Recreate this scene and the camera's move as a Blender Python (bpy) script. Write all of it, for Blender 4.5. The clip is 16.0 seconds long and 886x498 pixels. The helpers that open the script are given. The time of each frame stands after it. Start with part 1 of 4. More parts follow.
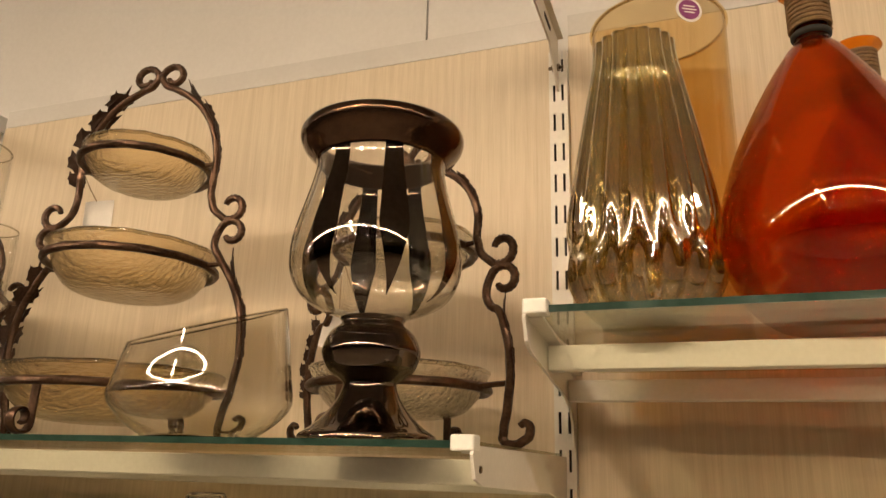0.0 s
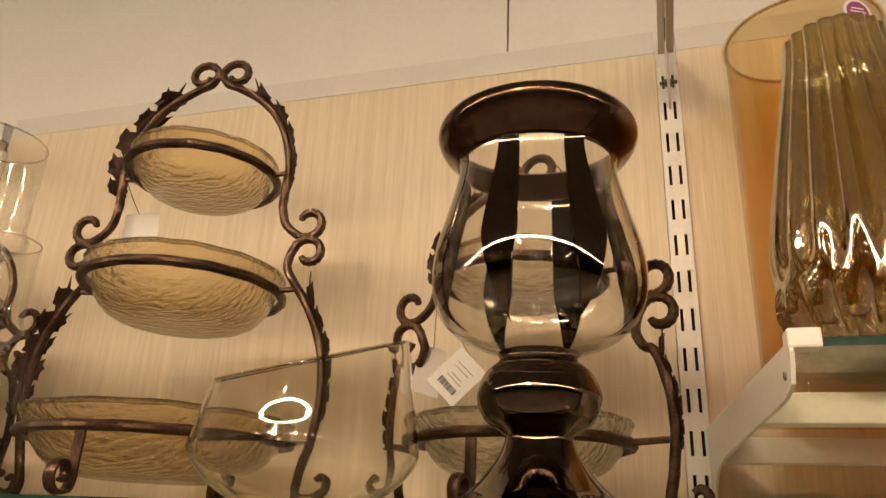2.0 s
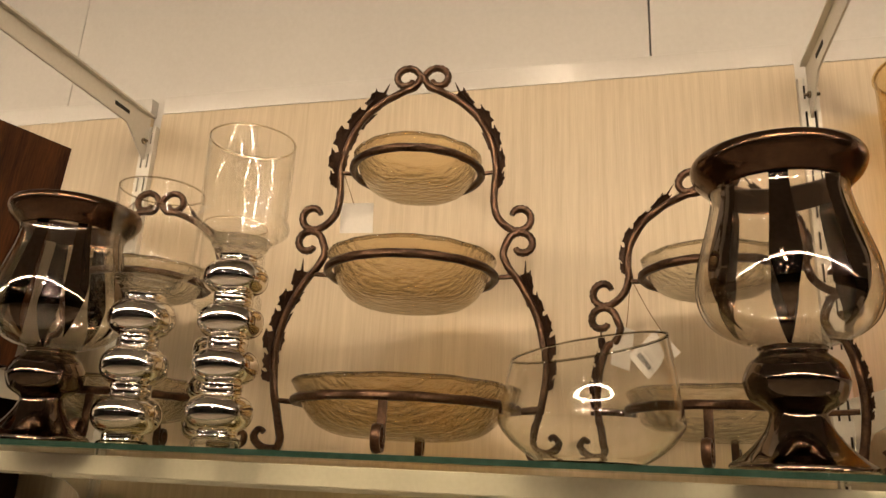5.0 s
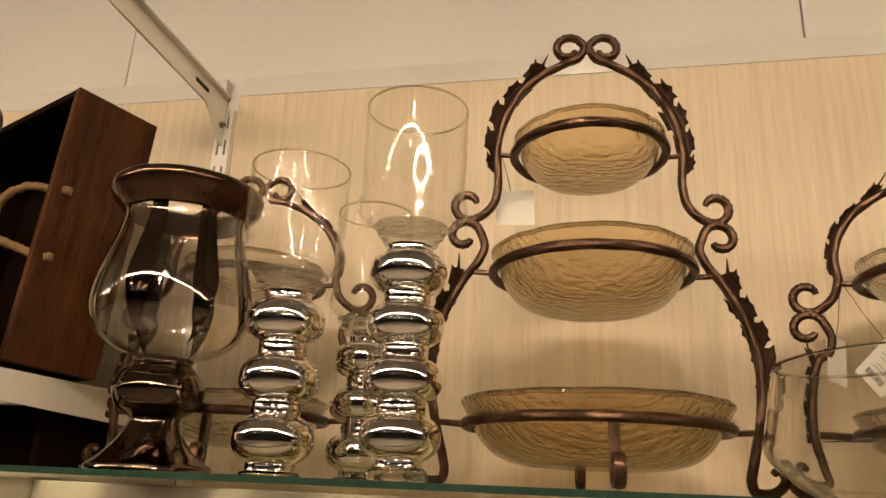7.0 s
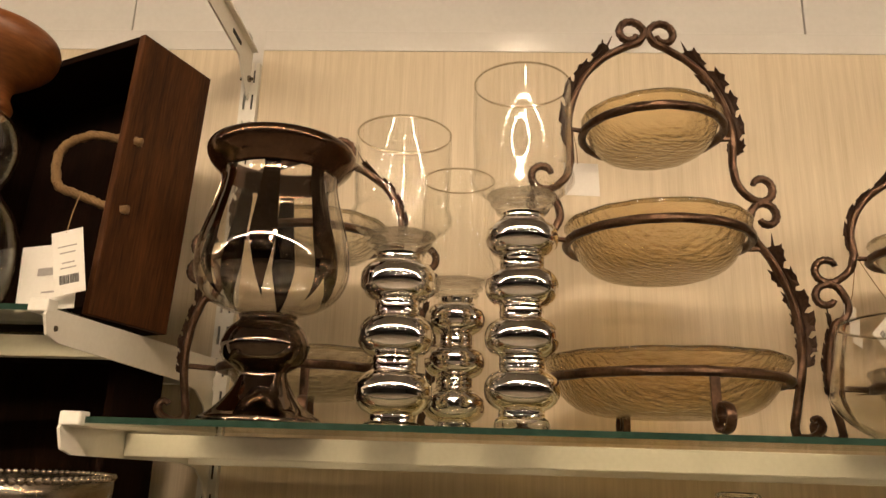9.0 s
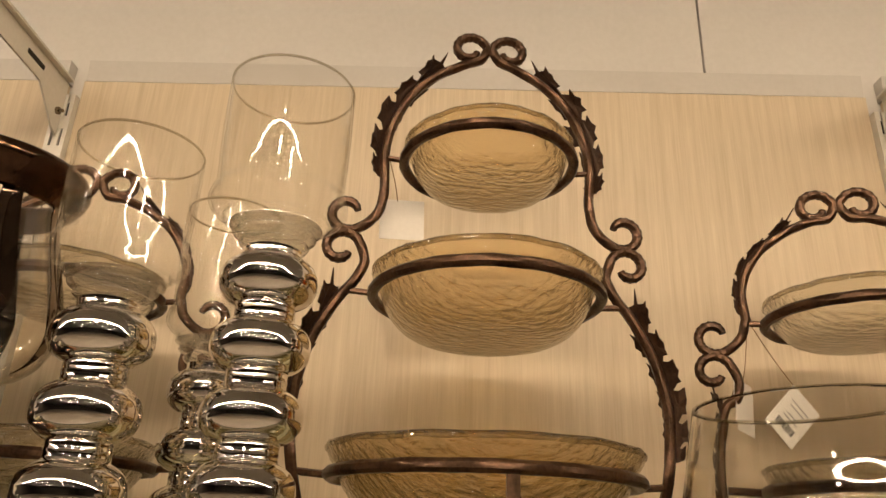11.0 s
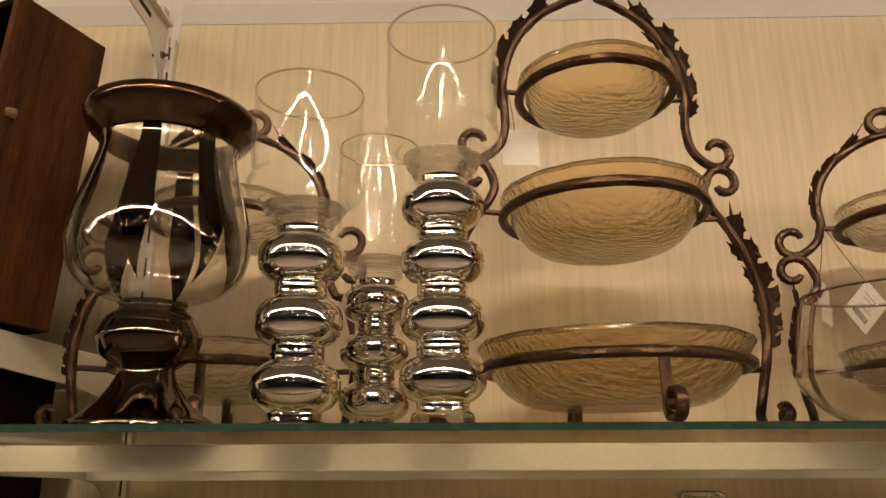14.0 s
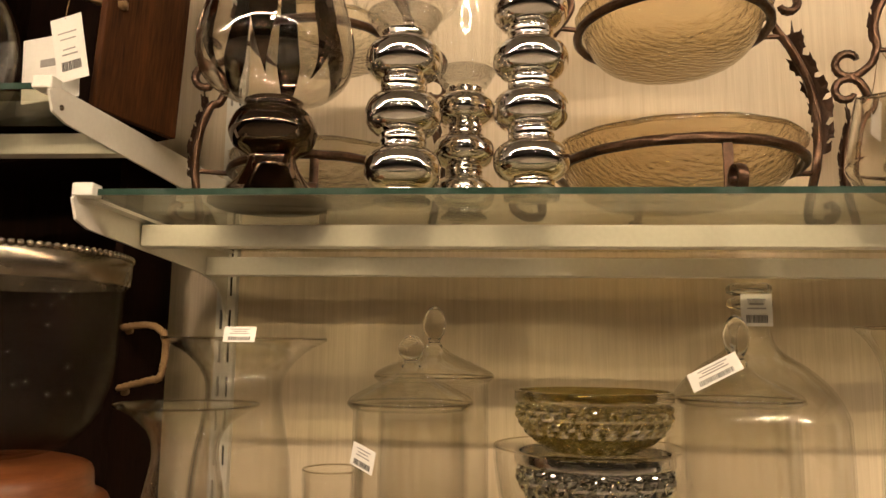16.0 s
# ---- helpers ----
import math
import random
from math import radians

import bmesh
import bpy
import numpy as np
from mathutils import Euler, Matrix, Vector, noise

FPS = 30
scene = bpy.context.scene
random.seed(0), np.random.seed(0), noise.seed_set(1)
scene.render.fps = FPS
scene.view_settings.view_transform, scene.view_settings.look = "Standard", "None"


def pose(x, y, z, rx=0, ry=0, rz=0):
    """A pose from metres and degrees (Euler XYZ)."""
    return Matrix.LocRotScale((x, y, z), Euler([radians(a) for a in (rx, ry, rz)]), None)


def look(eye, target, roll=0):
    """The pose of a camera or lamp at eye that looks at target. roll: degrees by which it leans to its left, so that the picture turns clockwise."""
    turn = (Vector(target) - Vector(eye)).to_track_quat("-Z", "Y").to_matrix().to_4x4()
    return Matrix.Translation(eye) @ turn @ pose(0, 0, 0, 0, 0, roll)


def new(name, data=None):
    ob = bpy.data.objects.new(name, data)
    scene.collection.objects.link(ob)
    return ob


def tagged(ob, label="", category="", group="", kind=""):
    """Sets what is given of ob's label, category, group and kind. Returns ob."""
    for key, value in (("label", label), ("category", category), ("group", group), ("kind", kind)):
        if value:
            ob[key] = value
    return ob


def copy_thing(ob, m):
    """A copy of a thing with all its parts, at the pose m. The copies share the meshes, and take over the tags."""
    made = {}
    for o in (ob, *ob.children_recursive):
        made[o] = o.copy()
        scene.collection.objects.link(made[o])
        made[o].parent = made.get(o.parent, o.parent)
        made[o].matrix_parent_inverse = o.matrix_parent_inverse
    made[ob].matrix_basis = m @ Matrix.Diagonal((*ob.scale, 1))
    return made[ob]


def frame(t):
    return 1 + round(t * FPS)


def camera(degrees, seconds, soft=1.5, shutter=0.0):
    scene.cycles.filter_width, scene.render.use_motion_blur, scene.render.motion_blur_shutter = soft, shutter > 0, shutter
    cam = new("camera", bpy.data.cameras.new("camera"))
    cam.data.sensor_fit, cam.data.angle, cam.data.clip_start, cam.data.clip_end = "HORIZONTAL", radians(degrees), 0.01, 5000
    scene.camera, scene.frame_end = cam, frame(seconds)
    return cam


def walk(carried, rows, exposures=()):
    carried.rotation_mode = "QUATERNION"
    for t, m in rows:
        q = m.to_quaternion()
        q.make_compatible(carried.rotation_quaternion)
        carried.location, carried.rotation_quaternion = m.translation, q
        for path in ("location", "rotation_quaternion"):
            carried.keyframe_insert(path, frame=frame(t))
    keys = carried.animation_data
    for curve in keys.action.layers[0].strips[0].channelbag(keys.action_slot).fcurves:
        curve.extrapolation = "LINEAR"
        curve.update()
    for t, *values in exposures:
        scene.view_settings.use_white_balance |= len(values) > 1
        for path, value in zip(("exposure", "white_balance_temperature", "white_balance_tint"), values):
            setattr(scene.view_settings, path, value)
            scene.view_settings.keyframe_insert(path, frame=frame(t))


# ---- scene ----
cam = camera(62.0, 16.0)
PATH = [
    (0, (1.444, -1.081, 1.581), (0.794, 0.722, 2.152), 1.6),
    (0.5, (1.396, -1.101, 1.582), (0.769, 0.709, 2.155), 2.6),
    (1, (1.324, -1.082, 1.567), (0.723, 0.727, 2.171), 2.7),
    (1.5, (1.268, -1.033, 1.59), (0.682, 0.754, 2.268), 3.0),
    (2, (1.212, -0.989, 1.591), (0.667, 0.8, 2.3), 2.3),
    (2.5, (1.19, -0.971, 1.575), (0.627, 0.814, 2.279), 2.9),
    (3, (1.171, -1.008, 1.574), (0.67, 0.818, 2.217), 2.9),
    (3.5, (1.093, -1.103, 1.584), (0.679, 0.755, 2.196), 1.7),
    (4, (1.043, -1.174, 1.579), (0.649, 0.689, 2.189), 1.3),
    (4.5, (0.987, -1.199, 1.564), (0.589, 0.662, 2.179), 1.9),
    (5, (0.943, -1.216, 1.593), (0.47, 0.641, 2.165), 2.6),
    (5.2, (0.891, -1.179, 1.562), (0.397, 0.648, 2.209), 2.2),
    (7.3, (0.598, -1.114, 1.607), (0.257, 0.759, 2.219), 2.5),
    (7.5, (0.556, -1.129, 1.61), (0.269, 0.756, 2.213), 2.1),
    (8, (0.475, -1.153, 1.603), (0.315, 0.765, 2.146), 1.9),
    (8.5, (0.422, -1.181, 1.585), (0.295, 0.745, 2.112), 1.9),
    (9, (0.406, -1.194, 1.583), (0.322, 0.733, 2.108), 1.7),
    (9.5, (0.421, -1.17, 1.576), (0.453, 0.748, 2.142), 2.0),
    (10, (0.492, -1.109, 1.591), (0.591, 0.794, 2.198), 2.2),
    (10.2, (0.524, -1.079, 1.613), (0.599, 0.807, 2.274), 2.3),
    (12.3, (0.689, -0.901, 1.613), (0.504, 0.932, 2.392), 0.9),
    (12.5, (0.678, -0.911, 1.612), (0.513, 0.929, 2.379), 0.1),
    (13, (0.616, -0.957, 1.61), (0.483, 0.901, 2.338), 1.0),
    (13.5, (0.542, -1.011, 1.592), (0.488, 0.88, 2.243), 0.5),
    (14, (0.472, -1.077, 1.574), (0.44, 0.844, 2.128), -0.2),
    (14.5, (0.416, -1.119, 1.544), (0.306, 0.812, 2.05), 0.2),
    (15, (0.413, -1.141, 1.517), (0.302, 0.805, 1.965), 0.5),
    (15.5, (0.41, -1.141, 1.483), (0.313, 0.827, 1.83), 0.9),
    (16, (0.415, -1.158, 1.446), (0.291, 0.819, 1.72), 0.6),
]
walk(cam, [(t, look(eye, target, roll)) for t, eye, target, roll in PATH], [(0, 0.0), (10.2, 0.0), (12.3, -0.15), (14, -0.22), (15, -0.08), (16, 0.17)])
# ---- light ----
scene.cycles.transparent_max_bounces = 32
world = bpy.data.worlds.new("shop_air")
scene.world = world
world.use_nodes = True
world.node_tree.nodes["Background"].inputs[0].default_value = (1.0, 0.78, 0.52, 1)
world.node_tree.nodes["Background"].inputs[1].default_value = 0.02
WARM = (1.0, 0.765, 0.53, 1)
PANEL_LIGHT, TUBE, SPOT = 360.0, 198.0, 150.0


# ---- materials ----
def nodes_of(name):
    m = bpy.data.materials.new(name)
    m.use_nodes = True
    nt = m.node_tree
    return m, nt, nt.nodes, nt.links


def surface(name, dark, light, rough=0.5, metal=0.0, scale=20.0, stretch=(1, 1, 1), bump=0.1, fine=200.0, rough_var=0.1, coat=0.0, spec=0.5):
    """Two scales of noise vary the colour, the gloss and the relief."""
    m, nt, n, l = nodes_of(name)
    b = n["Principled BSDF"]
    co = n.new("ShaderNodeTexCoord")
    mp = n.new("ShaderNodeMapping")
    mp.inputs["Scale"].default_value = stretch
    l.new(co.outputs["Object"], mp.inputs[0])
    a = n.new("ShaderNodeTexNoise")
    a.inputs["Scale"].default_value, a.inputs["Detail"].default_value = scale, 5
    c = n.new("ShaderNodeTexNoise")
    c.inputs["Scale"].default_value, c.inputs["Detail"].default_value = fine, 3
    l.new(mp.outputs[0], a.inputs[0])
    l.new(mp.outputs[0], c.inputs[0])
    mixer = n.new("ShaderNodeMath")
    mixer.operation = "MULTIPLY_ADD"
    mixer.inputs[1].default_value = 0.45
    half = n.new("ShaderNodeMath")
    half.operation = "MULTIPLY"
    half.inputs[1].default_value = 0.55
    l.new(a.outputs[0], half.inputs[0])
    l.new(c.outputs[0], mixer.inputs[0])
    l.new(half.outputs[0], mixer.inputs[2])
    r = n.new("ShaderNodeValToRGB")
    r.color_ramp.elements[0].position, r.color_ramp.elements[1].position = 0.32, 0.68
    r.color_ramp.elements[0].color, r.color_ramp.elements[1].color = (*dark, 1), (*light, 1)
    l.new(mixer.outputs[0], r.inputs[0])
    l.new(r.outputs[0], b.inputs["Base Color"])
    q = n.new("ShaderNodeMapRange")
    q.inputs[3].default_value, q.inputs[4].default_value = max(0.01, rough - rough_var), rough + rough_var
    l.new(a.outputs[0], q.inputs[0])
    l.new(q.outputs[0], b.inputs["Roughness"])
    b.inputs["Metallic"].default_value = metal
    b.inputs["Coat Weight"].default_value = coat
    b.inputs["Specular IOR Level"].default_value = spec
    if bump:
        bp = n.new("ShaderNodeBump")
        bp.inputs["Strength"].default_value, bp.inputs["Distance"].default_value = bump, 0.002
        l.new(mixer.outputs[0], bp.inputs["Height"])
        l.new(bp.outputs[0], b.inputs["Normal"])
    return m


def glass(name, tint=(1, 1, 1), gloss=1.0, wave=0.0, wave_scale=60.0, refract=0.0, rough=0.0, ior=1.45, stretch=(1, 1, 1), power=5.0, coat=None):
    """Blown glass: clear body with gloss that grows towards the edges; refract mixes in true refraction."""
    m, nt, n, l = nodes_of(name)
    n.remove(n["Principled BSDF"])
    out = n["Material Output"]
    clear = n.new("ShaderNodeBsdfTransparent")
    clear.inputs[0].default_value = (*tint, 1)
    shine = n.new("ShaderNodeBsdfGlossy")
    shine.inputs["Roughness"].default_value = 0.015
    lw = n.new("ShaderNodeLayerWeight")
    lw.inputs[0].default_value = 0.5
    p = n.new("ShaderNodeMath")
    p.operation, p.inputs[1].default_value = "POWER", power
    k = n.new("ShaderNodeMath")
    k.operation, k.inputs[1].default_value, k.inputs[2].default_value = "MULTIPLY_ADD", 0.8 * gloss, 0.035 * gloss if coat is None else coat
    l.new(lw.outputs["Facing"], p.inputs[0])
    l.new(p.outputs[0], k.inputs[0])
    base = clear
    normal = None
    if wave:
        co = n.new("ShaderNodeTexCoord")
        mp = n.new("ShaderNodeMapping")
        mp.inputs["Scale"].default_value = stretch
        l.new(co.outputs["Object"], mp.inputs[0])
        a = n.new("ShaderNodeTexNoise")
        a.inputs["Scale"].default_value, a.inputs["Detail"].default_value = wave_scale, 2.5
        l.new(mp.outputs[0], a.inputs[0])
        bp = n.new("ShaderNodeBump")
        bp.inputs["Strength"].default_value, bp.inputs["Distance"].default_value = wave, 0.004
        l.new(a.outputs[0], bp.inputs["Height"])
        normal = bp.outputs[0]
        l.new(normal, shine.inputs["Normal"])
        l.new(normal, lw.inputs["Normal"])
    if refract:
        g = n.new("ShaderNodeBsdfGlass")
        g.inputs["Color"].default_value = (*tint, 1)
        g.inputs["Roughness"].default_value, g.inputs["IOR"].default_value = rough, ior
        if normal:
            l.new(normal, g.inputs["Normal"])
        mx = n.new("ShaderNodeMixShader")
        mx.inputs[0].default_value = refract
        l.new(clear.outputs[0], mx.inputs[1])
        l.new(g.outputs[0], mx.inputs[2])
        base = mx
    top = n.new("ShaderNodeMixShader")
    l.new(k.outputs[0], top.inputs[0])
    l.new(base.outputs[0], top.inputs[1])
    l.new(shine.outputs[0], top.inputs[2])
    l.new(top.outputs[0], out.inputs[0])
    return m


def glow(name, colour, strength):
    m, nt, n, l = nodes_of(name)
    n.remove(n["Principled BSDF"])
    e = n.new("ShaderNodeEmission")
    e.inputs[0].default_value, e.inputs[1].default_value = colour, strength
    l.new(e.outputs[0], n["Material Output"].inputs[0])
    return m


LAMINATE = surface("laminate", (0.53, 0.43, 0.29), (0.68, 0.575, 0.42), 0.45, 0, 7, (16, 16, 0.45), 0.05, 30, 0.06)
WHITE_WALL = surface("white_wall", (0.60, 0.58, 0.55), (0.66, 0.64, 0.61), 0.6, 0, 3, (1, 1, 1), 0.05, 120, 0.05)
WHITE_METAL = surface("white_metal", (0.66, 0.63, 0.56), (0.74, 0.71, 0.64), 0.38, 0, 9, (1, 1, 1), 0.03, 160, 0.08)
TRIM_WHITE = surface("trim_white", (0.56, 0.54, 0.51), (0.61, 0.59, 0.56), 0.16, 0, 9, (1, 1, 1), 0.0, 120, 0.02, 0.0, 0.16)
PLASTIC = surface("cap_plastic", (0.70, 0.68, 0.62), (0.76, 0.74, 0.68), 0.4, 0, 30, (1, 1, 1), 0.03, 200, 0.05)
# shade in channels and slots put into colour; also the bottles' dark ring
SHADE_AND_RING = surface("void_shade_and_ring", (0.015, 0.013, 0.01), (0.03, 0.025, 0.02), 0.8)
IRON = surface("bronzed_iron", (0.030, 0.016, 0.009), (0.115, 0.062, 0.035), 0.36, 0.75, 45, (1, 1, 1), 0.5, 260, 0.14)
LEAF = surface("leaf_iron", (0.022, 0.012, 0.008), (0.075, 0.038, 0.02), 0.45, 0.6, 60, (1, 1, 1), 0.6, 300, 0.12)
SILVER = surface("mercury_glass", (0.87, 0.84, 0.80), (0.95, 0.92, 0.88), 0.03, 1.0, 25, (1, 1, 1), 0.02, 90, 0.02)
BRONZE = surface("bronze_mirror", (0.105, 0.080, 0.062), (0.165, 0.128, 0.10), 0.05, 1.0, 18, (1, 1, 1), 0.05, 160, 0.03)
BRONZE_RIM = surface("bronze_rim", (0.04, 0.022, 0.013), (0.12, 0.068, 0.04), 0.12, 0.9, 40, (1, 1, 1), 0.35, 190, 0.06)
CLEAR = glass("clear_glass", (0.996, 0.994, 0.988), 0.9, coat=0.022)
RINGED = glass("ringed_clear_glass", (0.993, 0.99, 0.98), 1.3, 0.04, 30, 0.25, 0.0, 1.3, power=3.5, coat=0.10)
BELL_GLASS = glass("lustred_bell_glass", (0.985, 0.973, 0.95), 1.0, 0.02, 9, power=4.5, coat=0.10)
CLEAR_SOLID = glass("clear_solid_glass", (0.996, 0.993, 0.985), 1.0, 0.03, 12, 0.0, 0.0, 1.42, (1, 1, 1), 3.0, 0.05)
SEEDED = glass("seeded_glass", (0.86, 0.85, 0.83), 0.2, 0.35, 170, coat=0.016)
GLASS_RIM = glass("glass_rim", (0.80, 0.775, 0.71), 1.2)
CLEAR_THICK = glass("clear_thick_glass", (0.985, 0.982, 0.968), 0.0, 0.05, 14, 1.0, 0.0, 1.45)
SHELF_GLASS = glass("shelf_glass", (0.865, 0.865, 0.775), 0.9)
GLASS_EDGE = surface("glass_edge", (0.012, 0.03, 0.022), (0.03, 0.06, 0.045), 0.12, 0, 30, (1, 1, 1), 0.0, 100, 0.03)
AMBER_BOWL = glass("amber_rippled_glass", (0.962, 0.885, 0.725), 1.3, 0.7, 125, 0.7, 0.0, 1.40, (0.6, 1.4, 1), coat=0.05)
PALE_BOWL = glass("pale_rippled_glass", (0.98, 0.965, 0.915), 1.3, 0.7, 125, 0.65, 0.0, 1.40, (0.6, 1.4, 1), coat=0.05)
BOWL_LIP = glass("bowl_lip_glass", (0.985, 0.955, 0.87), 1.0, 0.9, 90, 0.15, 0.0, 1.3, coat=0.24)
SMOKE_AMBER = glass("smoky_amber_glass", (0.94, 0.85, 0.66), 1.0, 0.05, 6)
ORANGE = glass("orange_glass", (0.955, 0.54, 0.14), 1.0, 0.012, 8, 0.45, 0.0, 1.3, coat=0.065)
RIBBED = glass("gold_lustre_glass", (0.985, 0.93, 0.68), 0.8, 0.02, 20, 0.35, 0.0, 1.25, power=3.0, coat=0.36)
PRESSED = glass("pressed_glass", (0.985, 0.975, 0.93), 1.0, 0.1, 40, 0.5, 0.0, 1.3, coat=0.62)
PRESSED_GOLD = glass("pressed_gold_glass", (0.99, 0.93, 0.62), 1.0, 0.1, 40, 0.5, 0.0, 1.3, coat=0.42)
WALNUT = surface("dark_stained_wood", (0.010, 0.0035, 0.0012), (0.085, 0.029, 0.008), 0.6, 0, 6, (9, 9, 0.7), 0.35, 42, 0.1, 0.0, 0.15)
# same stained wood near black: the crates' inner shade put into the colour
WALNUT_SHADED = surface("stained_wood_shaded", (0.004, 0.002, 0.001), (0.012, 0.005, 0.003), 0.85, 0, 6, (6, 6, 0.7), 0.2, 50, 0.08, 0.0, 0.04)
MANGO = surface("turned_wood", (0.10, 0.028, 0.008), (0.27, 0.10, 0.03), 0.35, 0, 8, (1, 1, 7), 0.15, 60, 0.08)
DARK_FOOT = surface("reddish_foot_wood", (0.09, 0.026, 0.008), (0.19, 0.062, 0.018), 0.4, 0, 8, (1, 1, 7), 0.15, 60, 0.08)
ROPE = surface("jute_rope", (0.13, 0.072, 0.028), (0.24, 0.145, 0.062), 0.85, 0, 60, (1, 1, 1), 0.8, 400, 0.08)
PAPER = surface("tag_paper", (0.74, 0.71, 0.66), (0.80, 0.77, 0.72), 0.7, 0, 20, (1, 1, 1), 0.05, 200, 0.05)
INK = surface("print_ink", (0.05, 0.045, 0.045), (0.09, 0.085, 0.08), 0.6)
GREY_INK = surface("grey_ink", (0.30, 0.28, 0.27), (0.38, 0.36, 0.34), 0.6)
PURPLE = surface("purple_print", (0.20, 0.03, 0.14), (0.26, 0.05, 0.19), 0.45)
NICKEL = surface("silver_band", (0.20, 0.165, 0.125), (0.31, 0.26, 0.20), 0.25, 1.0, 30, (1, 1, 1), 0.1, 150, 0.08)
FLOOR = surface("floor_tile", (0.10, 0.084, 0.066), (0.14, 0.118, 0.094), 0.35, 0, 2, (1, 1, 1), 0.05, 40, 0.1)
# lit and unlit parts of one ceiling: the light is in the colour
LIT_CEILING = surface("lit_ceiling", (0.27, 0.256, 0.235), (0.32, 0.305, 0.28), 0.8)
UNLIT_CEILING = surface("unlit_ceiling", (0.012, 0.010, 0.009), (0.022, 0.019, 0.016), 0.8)
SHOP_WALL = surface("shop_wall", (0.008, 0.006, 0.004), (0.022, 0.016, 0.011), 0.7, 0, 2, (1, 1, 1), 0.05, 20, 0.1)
TUBE_GLOW = glow("tube_light", WARM, TUBE)
PANEL_GLOW = glow("panel_light", WARM, PANEL_LIGHT)
SPOT_GLOW = glow("spot_light", (1.0, 0.80, 0.54, 1), SPOT)


# ---- building helpers ----
def mesh_of(name, bm, material, smooth=False):
    bmesh.ops.recalc_face_normals(bm, faces=bm.faces)
    me = bpy.data.meshes.new(name)
    bm.to_mesh(me)
    bm.free()
    me.materials.append(material)
    if smooth:
        me.polygons.foreach_set("use_smooth", [True] * len(me.polygons))
        me.set_sharp_from_angle(angle=radians(38))
    return me


def part(name, bm, material, parent, label="", smooth=False):
    ob = new(name, mesh_of(name, bm, material, smooth))
    ob.parent = parent
    if label:
        tagged(ob, label)
    return ob


def thing(name, at, label, category, group="", turn=0.0):
    ob = new(name)
    ob.empty_display_size = 0.02
    ob.matrix_basis = pose(*at, 0, 0, turn)
    return tagged(ob, label, category, group)


def solid(name, bm, material, label, category="", kind="", smooth=False):
    ob = new(name, mesh_of(name, bm, material, smooth))
    return tagged(ob, label, category, "", kind)


def box(x0, x1, y0, y1, z0, z1, bevel=0.0, bm=None):
    own = bmesh.new()
    bmesh.ops.create_cube(own, size=1, matrix=Matrix.Translation(((x0 + x1) / 2, (y0 + y1) / 2, (z0 + z1) / 2)) @ Matrix.Diagonal((x1 - x0, y1 - y0, z1 - z0, 1)))
    if bevel:
        bmesh.ops.bevel(own, geom=own.edges[:], offset=bevel, segments=2, affect="EDGES", profile=0.5)
    if bm is None:
        return own
    me = bpy.data.meshes.new("joined")
    own.to_mesh(me)
    own.free()
    bm.from_mesh(me)
    bpy.data.meshes.remove(me)
    return bm


def smooth_line(points, steps=6, closed=False):
    """Catmull-Rom through the points."""
    pts = [Vector(p) for p in points]
    n = len(pts)
    out = []
    for i in range(n if closed else n - 1):
        p1, p2 = pts[i], pts[(i + 1) % n]
        p0 = pts[i - 1] if (i or closed) else p1
        p3 = pts[(i + 2) % n] if (closed or i + 2 < n) else p2
        for s in range(steps):
            u = s / steps
            out.append(0.5 * (2 * p1 + (p2 - p0) * u + (2 * p0 - 5 * p1 + 4 * p2 - p3) * u * u + (3 * p1 - p0 - 3 * p2 + p3) * u ** 3))
    if not closed:
        out.append(pts[-1])
    return out


def lathe(profile, seg=64, closed=False, fn=None):
    """A turned shape from (radius, height) pairs; fn may move a vertex: fn(theta, r, z) -> (r, z)."""
    bm = bmesh.new()
    rings = []
    for r, z in profile:
        if r < 1e-5:
            rings.append([bm.verts.new((0, 0, z))])
            continue
        ring = []
        for i in range(seg):
            a = 2 * math.pi * i / seg
            rr, zz = fn(a, r, z) if fn else (r, z)
            ring.append(bm.verts.new((rr * math.cos(a), rr * math.sin(a), zz)))
        rings.append(ring)
    pairs = list(zip(rings, rings[1:])) + ([(rings[-1], rings[0])] if closed else [])
    for a, b in pairs:
        for i in range(seg):
            j = (i + 1) % seg
            q = [a[i % len(a)], a[j % len(a)], b[j % len(b)], b[i % len(b)]]
            q = list(dict.fromkeys(q))
            if len(q) > 2:
                bm.faces.new(q)
    return bm


def shell(outer, thick, steps=5):
    """A hollow vessel's profile: the outside from the bottom centre to the rim and back down the inside."""
    line = [(max(p.x, 0), p.z) for p in smooth_line([(r, 0, z) for r, z in outer], steps)]
    inner = []
    for i, (r, z) in enumerate(line):
        a, b = line[max(i - 1, 0)], line[min(i + 1, len(line) - 1)]
        d = Vector((b[0] - a[0], b[1] - a[1]))
        d = d.normalized() if d.length else Vector((1, 0))
        inner.append((max(r - d.y * thick, 0), z + d.x * thick))
    inner[0] = (0, line[0][1] + thick)
    tip = ((line[-1][0] + inner[-1][0]) / 2, max(line[-1][1], inner[-1][1]) + thick * 0.35)
    return line + [tip] + inner[::-1]


def turned(points, steps=5):
    return [(max(p.x, 0), p.z) for p in smooth_line([(r, 0, z) for r, z in points], steps)]


